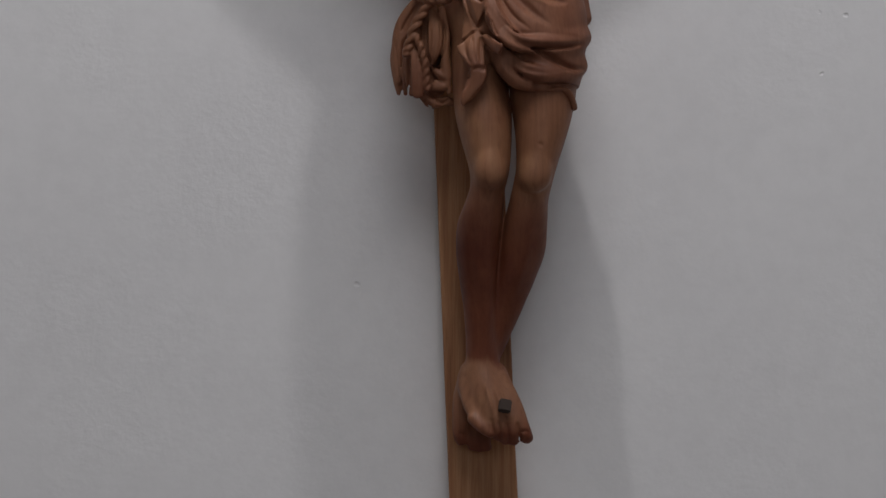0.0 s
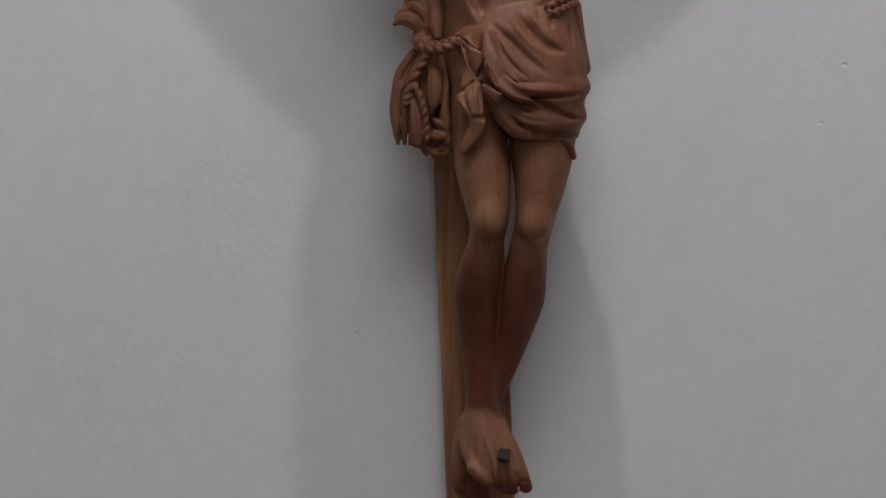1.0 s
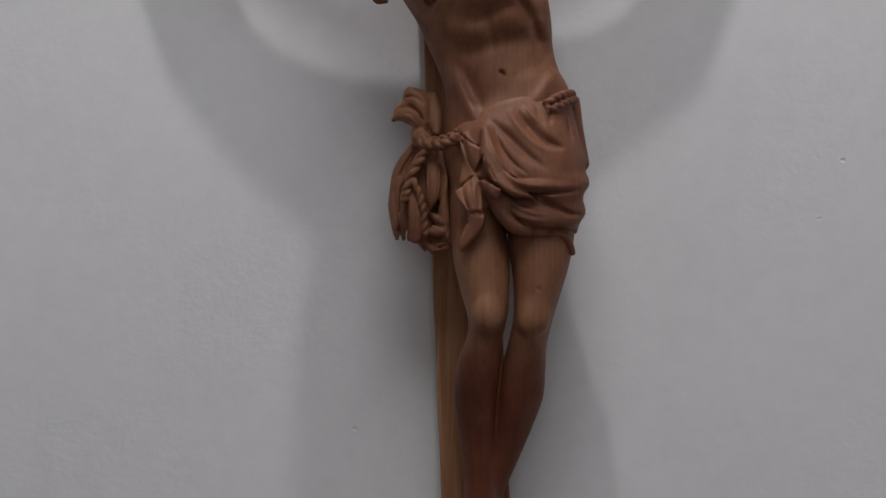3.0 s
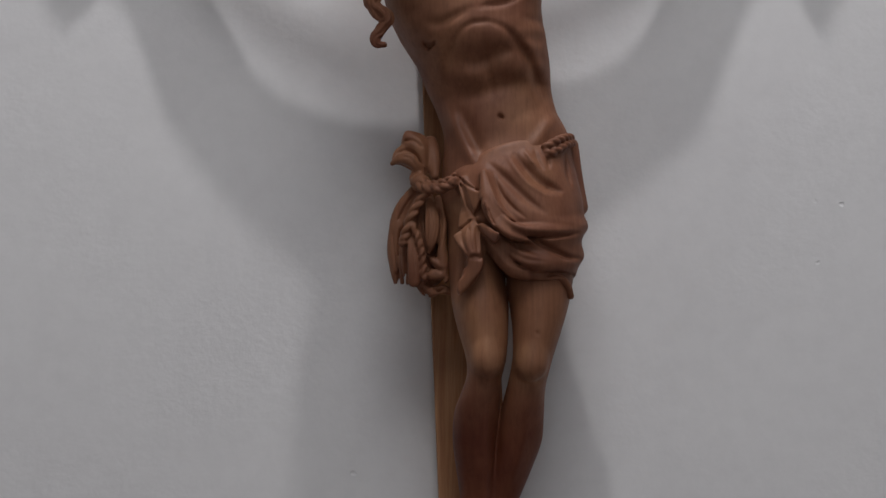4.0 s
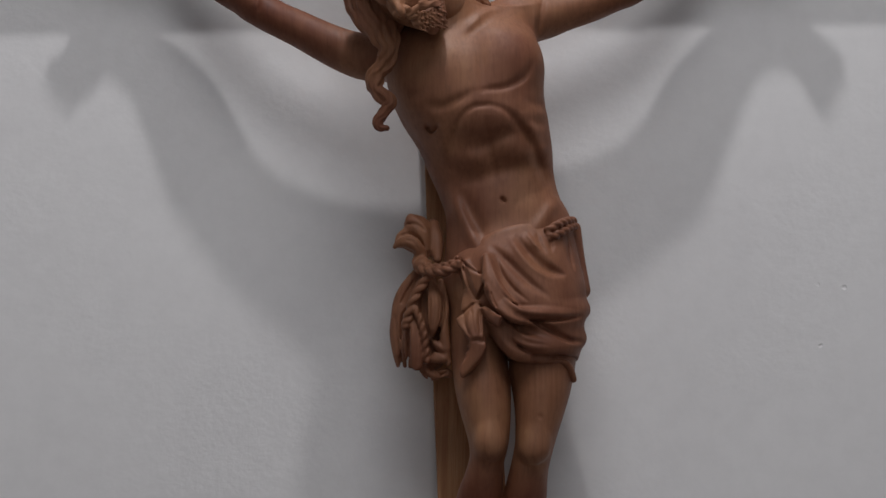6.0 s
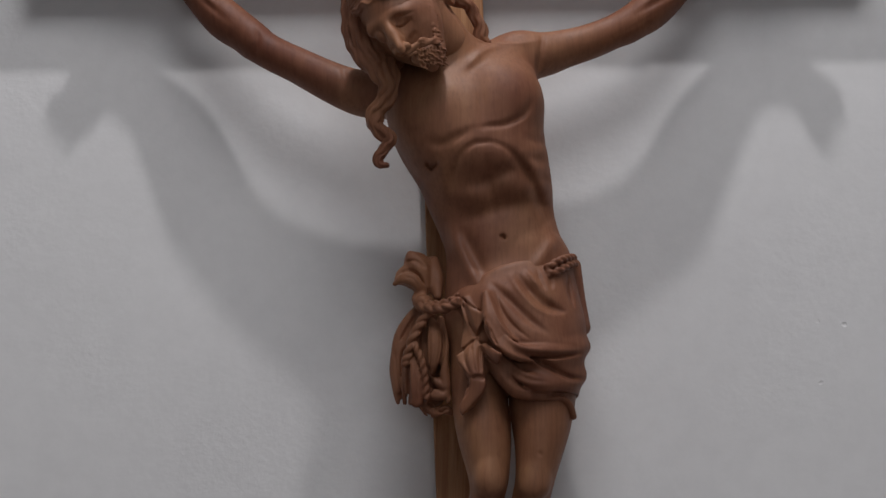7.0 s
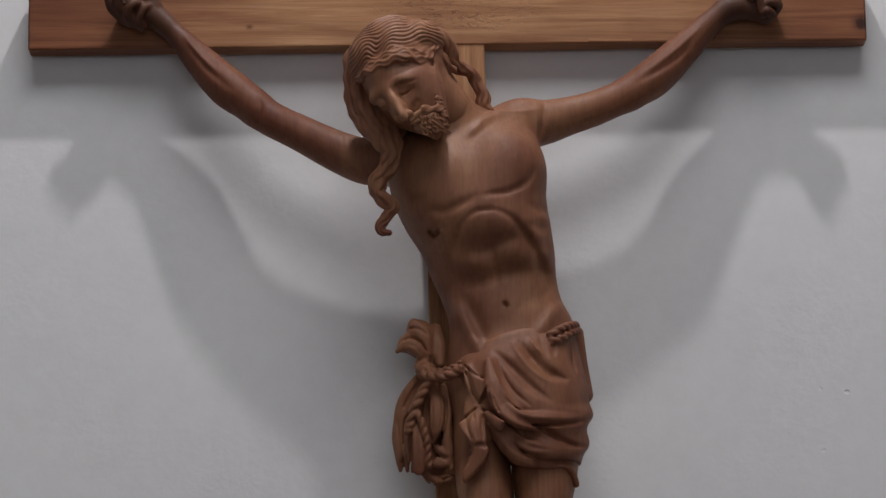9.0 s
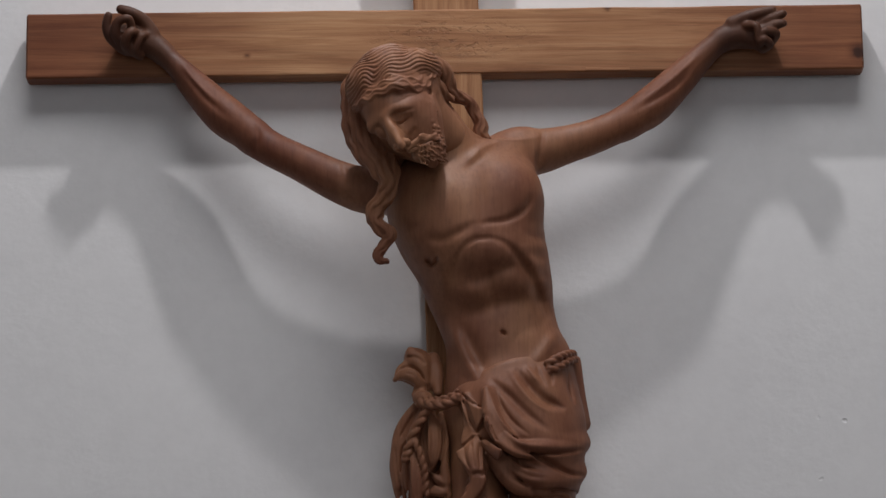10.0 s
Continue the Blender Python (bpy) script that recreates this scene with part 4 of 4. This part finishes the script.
# its rolled upper edge, then the hollows between the swags
cloth.curve([(0.0673, 0.202, 2.6696, 0.0026), (0.084, 0.204, 2.6782, 0.0044), (0.1043, 0.204, 2.6854, 0.0044), (0.1282, 0.199, 2.6928, 0.0035), (0.1611, 0.188, 2.6979, 0.0026)], 0.016)
cloth.crease([(0.0721, 0.235, 2.6599, 0.0044), (0.0921, 0.24, 2.6392, 0.007), (0.1155, 0.245, 2.6141, 0.0079), (0.1398, 0.245, 2.591, 0.007), (0.1663, 0.23, 2.5726, 0.0044)], 0.007)
cloth.crease([(0.1127, 0.22, 2.6765, 0.0044), (0.1282, 0.23, 2.6529, 0.0079), (0.1492, 0.225, 2.6289, 0.0105), (0.1715, 0.21, 2.6177, 0.0079), (0.1923, 0.19, 2.6128, 0.0035)], 0.011)
cloth.crease([(0.1012, 0.225, 2.6737, 0.0035), (0.1184, 0.235, 2.6447, 0.0053), (0.1402, 0.235, 2.6197, 0.0053), (0.1711, 0.22, 2.6014, 0.0044)], -0.004)
cloth.crease([(0.0808, 0.24, 2.6437, 0.0026), (0.0919, 0.25, 2.6104, 0.0035), (0.1091, 0.255, 2.5854, 0.0035), (0.1352, 0.25, 2.5634, 0.0026)], 0.004)
cloth.crease([(0.072, 0.24, 2.6347, 0.0026), (0.0823, 0.25, 2.6015, 0.0035), (0.0986, 0.255, 2.5748, 0.0035), (0.1239, 0.25, 2.5545, 0.0026)], -0.003)
cloth.crease([(0.0667, 0.24, 2.6036, 0.0044), (0.0805, 0.25, 2.5758, 0.0079), (0.096, 0.255, 2.5553, 0.0079), (0.1202, 0.255, 2.5403, 0.0061), (0.1571, 0.24, 2.5379, 0.0044), (0.1928, 0.215, 2.5435, 0.0035), (0.2205, 0.18, 2.5538, 0.0035)], 0.0085, taper=0.25)
cloth.crease([(0.1264, 0.25, 2.5386, 0.0035), (0.1553, 0.24, 2.5281, 0.0044), (0.1792, 0.225, 2.5167, 0.0044), (0.2001, 0.2, 2.5107, 0.0044), (0.2206, 0.17, 2.5144, 0.0035)], 0.006, taper=0.25)
cloth.crease([(0.0875, 0.24, 2.5414, 0.0035), (0.1047, 0.245, 2.5183, 0.0044), (0.1307, 0.245, 2.5024, 0.0044), (0.1659, 0.23, 2.4981, 0.0035)], 0.004)
cloth.crease([(0.0805, 0.24, 2.5325, 0.0035), (0.0925, 0.245, 2.5051, 0.0035), (0.115, 0.245, 2.4883, 0.0035), (0.1483, 0.235, 2.483, 0.0035)], -0.003)
cloth.crease([(0.1528, 0.225, 2.4733, 0.0035), (0.1751, 0.21, 2.484, 0.0035), (0.1968, 0.19, 2.4822, 0.0035)], 0.004)
cloth.crease([(0.166, 0.2, 2.6898, 0.0026), (0.1677, 0.2, 2.6655, 0.0035), (0.1693, 0.2, 2.6476, 0.0026)], 0.004)
cloth.crease([(0.1952, 0.17, 2.6855, 0.0026), (0.1976, 0.17, 2.6493, 0.0035), (0.2054, 0.17, 2.6222, 0.0026)], 0.004)
cloth.crease([(0.1455, 0.21, 2.6841, 0.0026), (0.1514, 0.215, 2.6623, 0.0035), (0.1611, 0.21, 2.6455, 0.0026)], 0.003)
cloth.crease([(0.1278, 0.215, 2.683, 0.0026), (0.139, 0.22, 2.6658, 0.0035), (0.1512, 0.22, 2.6479, 0.0026)], -0.003)
# the end that hangs down in front, folded to and fro
cloth.curve([(0.0373, 0.208, 2.6279, 0.0088), (0.046, 0.212, 2.5958, 0.014), (0.0486, 0.214, 2.5597, 0.021), (0.0494, 0.216, 2.5282, 0.0193), (0.0511, 0.214, 2.5019, 0.014), (0.0397, 0.21, 2.4716, 0.0088)], 0.006, flat=0.55)
cloth.curve([(0.0617, 0.214, 2.5731, 0.0105), (0.0739, 0.216, 2.546, 0.014), (0.0878, 0.214, 2.5152, 0.0105), (0.1009, 0.21, 2.4893, 0.007)], 0.006, flat=0.6)
cloth.curve([(0.0311, 0.216, 2.6325, 0.0044), (0.0407, 0.222, 2.6072, 0.0096), (0.0476, 0.224, 2.5863, 0.0061), (0.0511, 0.224, 2.5702, 0.0026)], 0.008, flat=0.5)
cloth.plate([(0.025, 0.222, 2.6447), (0.0615, 0.236, 2.6106), (0.0667, 0.238, 2.5977), (0.0511, 0.228, 2.5712), (0.0407, 0.224, 2.6005)], 0.01, 0.004)
cloth.plate([(0.0511, 0.224, 2.5702), (0.0632, 0.232, 2.5562), (0.0622, 0.238, 2.509), (0.0422, 0.234, 2.5044), (0.0196, 0.225, 2.5345), (0.0188, 0.223, 2.5455)], 0.009, 0.006)
cloth.curve([(0.0511, 0.228, 2.5659, 0.0026), (0.0457, 0.236, 2.5377, 0.0088), (0.0491, 0.24, 2.5148, 0.007)], 0.006, flat=0.5)
cloth.plate([(0.0528, 0.232, 2.5687), (0.0802, 0.262, 2.5504), (0.0922, 0.268, 2.5369), (0.0853, 0.262, 2.5204), (0.0666, 0.24, 2.537)], 0.011, 0.004)
cloth.plate([(0.0676, 0.24, 2.5938), (0.0786, 0.256, 2.5658), (0.0871, 0.262, 2.5451), (0.0545, 0.232, 2.5687)], 0.008, 0.004)
cloth.plate([(0.0624, 0.222, 2.5404), (0.0841, 0.228, 2.5286), (0.098, 0.226, 2.5024), (0.1086, 0.218, 2.4737), (0.0877, 0.216, 2.4971)], 0.01, 0.004)
cloth.plate([(0.0431, 0.232, 2.5075), (0.0613, 0.238, 2.5081), (0.0674, 0.238, 2.4966), (0.0648, 0.236, 2.4846), (0.0292, 0.224, 2.4461), (0.024, 0.22, 2.4574), (0.0292, 0.222, 2.4747)], 0.011, 0.004)
cloth.crease([(0.0249, 0.225, 2.6441, 0.0018), (0.0406, 0.235, 2.6215, 0.0026), (0.0615, 0.24, 2.6089, 0.0026)], 0.0021, taper=0.15)
cloth.crease([(0.0284, 0.225, 2.6361, 0.0018), (0.0388, 0.235, 2.5983, 0.0022), (0.051, 0.235, 2.5699, 0.0018)], 0.0021, taper=0.15)
cloth.crease([(0.065, 0.235, 2.5983, 0.0018), (0.058, 0.235, 2.5823, 0.0026), (0.051, 0.235, 2.569, 0.0018)], 0.0021, taper=0.15)
cloth.crease([(0.051, 0.235, 2.5681, 0.0022), (0.0353, 0.235, 2.5557, 0.0031), (0.0187, 0.23, 2.5442, 0.0026)], 0.0029, taper=0.15)
cloth.crease([(0.0518, 0.24, 2.5671, 0.0022), (0.0666, 0.24, 2.5547, 0.0031), (0.0805, 0.24, 2.5441, 0.0044), (0.091, 0.235, 2.5397, 0.0026)], 0.0020, taper=0.15)
cloth.crease([(0.0205, 0.235, 2.5308, 0.0022), (0.0317, 0.24, 2.5148, 0.0026), (0.0422, 0.24, 2.5033, 0.0026)], 0.0025, taper=0.15)
cloth.crease([(0.0439, 0.245, 2.5033, 0.0026), (0.0543, 0.245, 2.5059, 0.0035), (0.0639, 0.24, 2.5016, 0.0026)], 0.0038, taper=0.15)
cloth.crease([(0.0665, 0.24, 2.4945, 0.0022), (0.063, 0.24, 2.4804, 0.0022), (0.0456, 0.235, 2.4618, 0.0022), (0.0283, 0.23, 2.4442, 0.0018)], 0.0021, taper=0.15)
cloth.crease([(0.0413, 0.24, 2.4998, 0.0022), (0.037, 0.235, 2.483, 0.0026), (0.0283, 0.23, 2.4733, 0.0018)], 0.0025, taper=0.15)
cloth.crease([(0.0632, 0.235, 2.5397, 0.0026), (0.0805, 0.235, 2.5131, 0.0035), (0.0962, 0.23, 2.4875, 0.0035), (0.1094, 0.22, 2.468, 0.0026)], 0.0020, taper=0.15)
cloth.crease([(0.0318, 0.24, 2.5529, 0.0018), (0.0335, 0.24, 2.5325, 0.0022), (0.0422, 0.24, 2.5104, 0.0018)], 0.0020, taper=0.15)
cloth.crease([(0.044, 0.24, 2.5582, 0.0018), (0.0456, 0.245, 2.5316, 0.0022), (0.0508, 0.245, 2.5112, 0.0018)], 0.0020, taper=0.15)
cloth.crease([(0.0562, 0.24, 2.5565, 0.0018), (0.0561, 0.245, 2.5316, 0.0022), (0.0578, 0.245, 2.5112, 0.0018)], 0.0020, taper=0.15)
cloth.crease([(0.0719, 0.24, 2.5795, 0.0018), (0.0771, 0.24, 2.5653, 0.0022), (0.084, 0.24, 2.5511, 0.0018)], 0.0020, taper=0.15)
cloth.curve([(0.0492, 0.232, 2.5207, 0.0105), (0.0544, 0.234, 2.4974, 0.0096), (0.0474, 0.23, 2.4786, 0.0105), (0.0353, 0.226, 2.4617, 0.007)], 0.006, flat=0.5)
cloth.curve([(0.0773, 0.222, 2.5368, 0.0088), (0.0928, 0.226, 2.5086, 0.0114), (0.1119, 0.227, 2.488, 0.0096), (0.1311, 0.226, 2.4793, 0.0061)], 0.008)
cloth.mass((0.0999, 0.224, 2.5205), (0.014, 0.012, 0.016), 0, 0.008)
# gathered cloth at the side, under the knot
cloth.curve([(-0.037, 0.125, 2.6313, 0.0105), (-0.0547, 0.125, 2.5905, 0.0193), (-0.0635, 0.125, 2.5497, 0.0175), (-0.0635, 0.125, 2.5136, 0.0123), (-0.0652, 0.125, 2.4974, 0.0088)], 0.006, flat=0.6)
cloth.curve([(-0.0262, 0.14, 2.6238, 0.0123), (-0.035, 0.146, 2.5728, 0.021), (-0.0305, 0.146, 2.5278, 0.0228), (-0.0208, 0.14, 2.4929, 0.021)], 0.008, flat=0.7)
cloth.curve([(-0.0263, 0.12, 2.6369, 0.0123), (-0.0307, 0.125, 2.5905, 0.0263), (-0.0244, 0.125, 2.5407, 0.0281), (-0.0173, 0.125, 2.4956, 0.0193)], 0.01, flat=0.75)
cloth.curve([(-0.0369, 0.135, 2.6384, 0.007), (-0.0565, 0.132, 2.6099, 0.0105), (-0.0689, 0.13, 2.5832, 0.0096), (-0.0706, 0.13, 2.5398, 0.0096), (-0.0687, 0.13, 2.5055, 0.007)], 0.005, flat=0.8)
cloth.curve([(-0.0707, 0.125, 2.5724, 0.007), (-0.0777, 0.125, 2.5407, 0.0061), (-0.0741, 0.125, 2.5091, 0.0053), (-0.0705, 0.126, 2.4864, 0.0031)], 0.004)
cloth.curve([(-0.0598, 0.14, 2.5379, 0.0079), (-0.0633, 0.138, 2.5113, 0.007), (-0.0597, 0.136, 2.4846, 0.0035)], 0.004)
cloth.curve([(-0.0454, 0.168, 2.5632, 0.0035), (-0.0453, 0.174, 2.5316, 0.0088), (-0.0426, 0.176, 2.5026, 0.0105), (-0.0409, 0.174, 2.4797, 0.0096)], 0.004, flat=0.6)
cloth.curve([(-0.0332, 0.158, 2.6138, 0.007), (-0.0455, 0.162, 2.5769, 0.0105), (-0.0525, 0.16, 2.5432, 0.0088), (-0.0543, 0.154, 2.5083, 0.007), (-0.0508, 0.15, 2.4822, 0.0044)], 0.005, flat=0.8)
cloth.curve([(-0.0173, 0.166, 2.6086, 0.0061), (-0.0119, 0.176, 2.5778, 0.0123), (-0.0128, 0.178, 2.5487, 0.0114), (-0.0189, 0.172, 2.5266, 0.0044)], 0.003, flat=0.6)
cloth.curve([(-0.0031, 0.166, 2.6122, 0.0053), (0.0031, 0.168, 2.5731, 0.007), (0.0004, 0.166, 2.542, 0.0079), (0.0048, 0.162, 2.5069, 0.0079)], 0.004)
cloth.curve([(-0.0207, 0.16, 2.5207, 0.0053), (-0.0101, 0.164, 2.5083, 0.0096), (0.0022, 0.162, 2.4962, 0.0088)], 0.004, flat=0.7)
cloth.curve([(-0.0242, 0.158, 2.4852, 0.0061), (-0.0101, 0.162, 2.4908, 0.0079), (0.0066, 0.16, 2.4858, 0.007)], 0.004, flat=0.8)
cloth.curve([(-0.0304, 0.15, 2.4777, 0.0079), (-0.019, 0.15, 2.466, 0.0079), (0.0004, 0.15, 2.4714, 0.0079), (0.0128, 0.146, 2.4685, 0.0061)], 0.004, flat=0.8)
cloth.crease([(-0.0261, 0.17, 2.6114, 0.0018), (-0.033, 0.18, 2.5797, 0.0026), (-0.0277, 0.18, 2.5439, 0.0026), (-0.0198, 0.175, 2.5224, 0.0026)], 0.0035, taper=0.15)
cloth.crease([(-0.0005, 0.18, 2.6022, 0.0018), (0.0013, 0.18, 2.5663, 0.0026), (-0.0048, 0.18, 2.5349, 0.0026), (-0.0172, 0.175, 2.5197, 0.0018)], 0.0040, taper=0.15)
cloth.crease([(-0.0233, 0.175, 2.5242, 0.0026), (-0.0154, 0.175, 2.5081, 0.0039), (0.004, 0.17, 2.4947, 0.0035)], 0.0045, taper=0.15)
cloth.crease([(-0.0242, 0.17, 2.4876, 0.0026), (-0.0084, 0.17, 2.4786, 0.0035), (0.0092, 0.165, 2.4867, 0.0026)], 0.0040, taper=0.15)
cloth.crease([(-0.0137, 0.185, 2.5922, 0.0018), (-0.0119, 0.19, 2.5643, 0.0019), (-0.0154, 0.185, 2.5331, 0.0018)], 0.0015, taper=0.15)
cloth.crease([(-0.0198, 0.185, 2.5904, 0.0018), (-0.0198, 0.19, 2.5643, 0.0018), (-0.0207, 0.185, 2.5367, 0.0018)], 0.0013, taper=0.15)
cloth.crease([(-0.0066, 0.185, 2.5904, 0.0018), (-0.0049, 0.185, 2.5653, 0.0018), (-0.0101, 0.185, 2.5367, 0.0018)], 0.0013, taper=0.15)
cloth.crease([(-0.0507, 0.175, 2.5654, 0.0018), (-0.0541, 0.18, 2.5304, 0.0026), (-0.0532, 0.17, 2.4786, 0.0026)], 0.0040, taper=0.15)
cloth.crease([(-0.0633, 0.15, 2.5721, 0.0022), (-0.065, 0.15, 2.536, 0.0026), (-0.0649, 0.145, 2.483, 0.0026)], 0.0040, taper=0.15)
cloth.crease([(-0.0758, 0.14, 2.5695, 0.0018), (-0.0731, 0.14, 2.5379, 0.0022), (-0.0677, 0.14, 2.4911, 0.0022)], 0.0025, taper=0.15)
cloth.crease([(-0.0435, 0.19, 2.542, 0.0014), (-0.0408, 0.19, 2.5107, 0.0016), (-0.0381, 0.19, 2.4769, 0.0014)], 0.0013, taper=0.15)
cloth.crease([(-0.0507, 0.175, 2.5852, 0.0018), (-0.0596, 0.17, 2.5682, 0.0026), (-0.0623, 0.16, 2.5476, 0.0018)], 0.0030, taper=0.15)
cloth.crease([(-0.043, 0.16, 2.6242, 0.0018), (-0.058, 0.155, 2.5999, 0.0026), (-0.0678, 0.15, 2.5811, 0.0018)], 0.0030, taper=0.15)
cloth.crease([(-0.0304, 0.165, 2.4724, 0.0022), (-0.0242, 0.165, 2.4652, 0.0026), (-0.0172, 0.165, 2.4599, 0.0026)], 0.0035, taper=0.15)
cloth.crease([(-0.0119, 0.165, 2.4724, 0.0022), (-0.004, 0.165, 2.467, 0.0026), (0.0092, 0.16, 2.4732, 0.0022)], 0.0035, taper=0.15)
# the knot, its bow and the ropes
cloth.curve([(-0.0307, 0.138, 2.6605, 0.0088), (-0.0441, 0.14, 2.6782, 0.0193), (-0.0565, 0.14, 2.6855, 0.0175), (-0.0672, 0.14, 2.68, 0.0096)], 0.006, flat=0.5)
cloth.curve([(-0.0281, 0.134, 2.6749, 0.0123), (-0.037, 0.134, 2.7004, 0.021), (-0.0442, 0.134, 2.7096, 0.0175)], 0.006, flat=0.5)
cloth.curve([(-0.0333, 0.15, 2.6607, 0.0079), (-0.0457, 0.156, 2.6757, 0.014), (-0.0617, 0.154, 2.678, 0.0105), (-0.076, 0.15, 2.6716, 0.0035)], 0.004, flat=0.7)
cloth.curve([(-0.028, 0.142, 2.6714, 0.007), (-0.037, 0.144, 2.6983, 0.014), (-0.0477, 0.142, 2.7133, 0.0114), (-0.0513, 0.14, 2.721, 0.0061)], 0.004, flat=0.7)
cloth.curve([(-0.0085, 0.14, 2.6537, 0.007), (-0.0103, 0.13, 2.6849, 0.0114), (-0.0157, 0.122, 2.7122, 0.0105)], 0.006)
cloth.curve([(-0.0333, 0.15, 2.6534, 0.007), (-0.0439, 0.15, 2.6471, 0.0053), (-0.0422, 0.15, 2.6552, 0.0044)], 0.004)
cloth.crease([(-0.0705, 0.165, 2.6883, 0.0026), (-0.0545, 0.165, 2.6928, 0.0035), (-0.0386, 0.165, 2.6847, 0.0035), (-0.0288, 0.16, 2.6676, 0.0026)], 0.0032, taper=0.15)
cloth.crease([(-0.0582, 0.16, 2.7093, 0.0022), (-0.0422, 0.16, 2.7075, 0.0031), (-0.0262, 0.155, 2.6959, 0.0026)], 0.0028, taper=0.15)
cloth.crease([(-0.074, 0.16, 2.6694, 0.0022), (-0.058, 0.165, 2.6675, 0.0035), (-0.0421, 0.165, 2.6602, 0.0026)], 0.0024, taper=0.15)
cloth.crease([(-0.0598, 0.17, 2.68, 0.0018), (-0.0474, 0.17, 2.6764, 0.0022), (-0.0368, 0.165, 2.663, 0.0018)], 0.0012, taper=0.15)
cloth.mass((-0.0319, 0.16, 2.6396), (0.016, 0.016, 0.013), 0, 0.006)
rope(cloth, [(-0.0371, 0.165, 2.6331, 0.0073), (-0.0211, 0.186, 2.6252, 0.0073), (0.0009, 0.2, 2.6215, 0.0073), (0.0184, 0.21, 2.6266, 0.0073), (0.0263, 0.214, 2.632, 0.0063)], 0.0048)
rope(cloth, [(-0.0318, 0.17, 2.6393, 0.0054), (-0.0123, 0.186, 2.6324, 0.0054), (0.0097, 0.2, 2.634, 0.0054), (0.0246, 0.208, 2.6404, 0.0054)], 0.0035)
rope(cloth, [(-0.0229, 0.176, 2.6201, 0.0073), (-0.037, 0.178, 2.5981, 0.0073), (-0.0475, 0.178, 2.5766, 0.0073), (-0.0545, 0.174, 2.5541, 0.0073), (-0.0589, 0.17, 2.5388, 0.0063)], 0.0048)
rope(cloth, [(-0.044, 0.18, 2.5673, 0.0054), (-0.0351, 0.18, 2.5467, 0.0054), (-0.029, 0.178, 2.5204, 0.0054), (-0.0254, 0.174, 2.4828, 0.0054)], 0.0038)
rope(cloth, [(0.1619, 0.206, 2.6857, 0.0054), (0.1771, 0.2, 2.696, 0.0054), (0.1937, 0.18, 2.7067, 0.0054), (0.2063, 0.15, 2.7142, 0.0054)], 0.004)
rope(cloth, [(0.1636, 0.206, 2.6758, 0.0054), (0.1796, 0.2, 2.6816, 0.0054), (0.1963, 0.18, 2.695, 0.0054), (0.208, 0.15, 2.7051, 0.0054)], 0.004)
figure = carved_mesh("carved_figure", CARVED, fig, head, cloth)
tagged(figure, "brown carved wooden figure with draped loincloth on a cross", "statue")

# the nail through the feet: a square forged head
bm = bmesh.new()
box(bm, -0.0095, 0.0095, -0.006, 0.006, -0.010, 0.010)
box(bm, -0.004, 0.004, 0.006, 0.09, -0.004, 0.004)
bmesh.ops.bevel(bm, geom=bm.edges[:], offset=0.002, segments=2, affect="EDGES")
nail = part("iron_nail", bm, IRON, None, "dark forged iron nail driven through the feet")
tagged(nail, category="nail")
at = (0.094, 0.169, 1.9915)
nail.location = (at[0], -at[1], at[2])
nail.rotation_euler = (radians(-14), radians(10), radians(8))
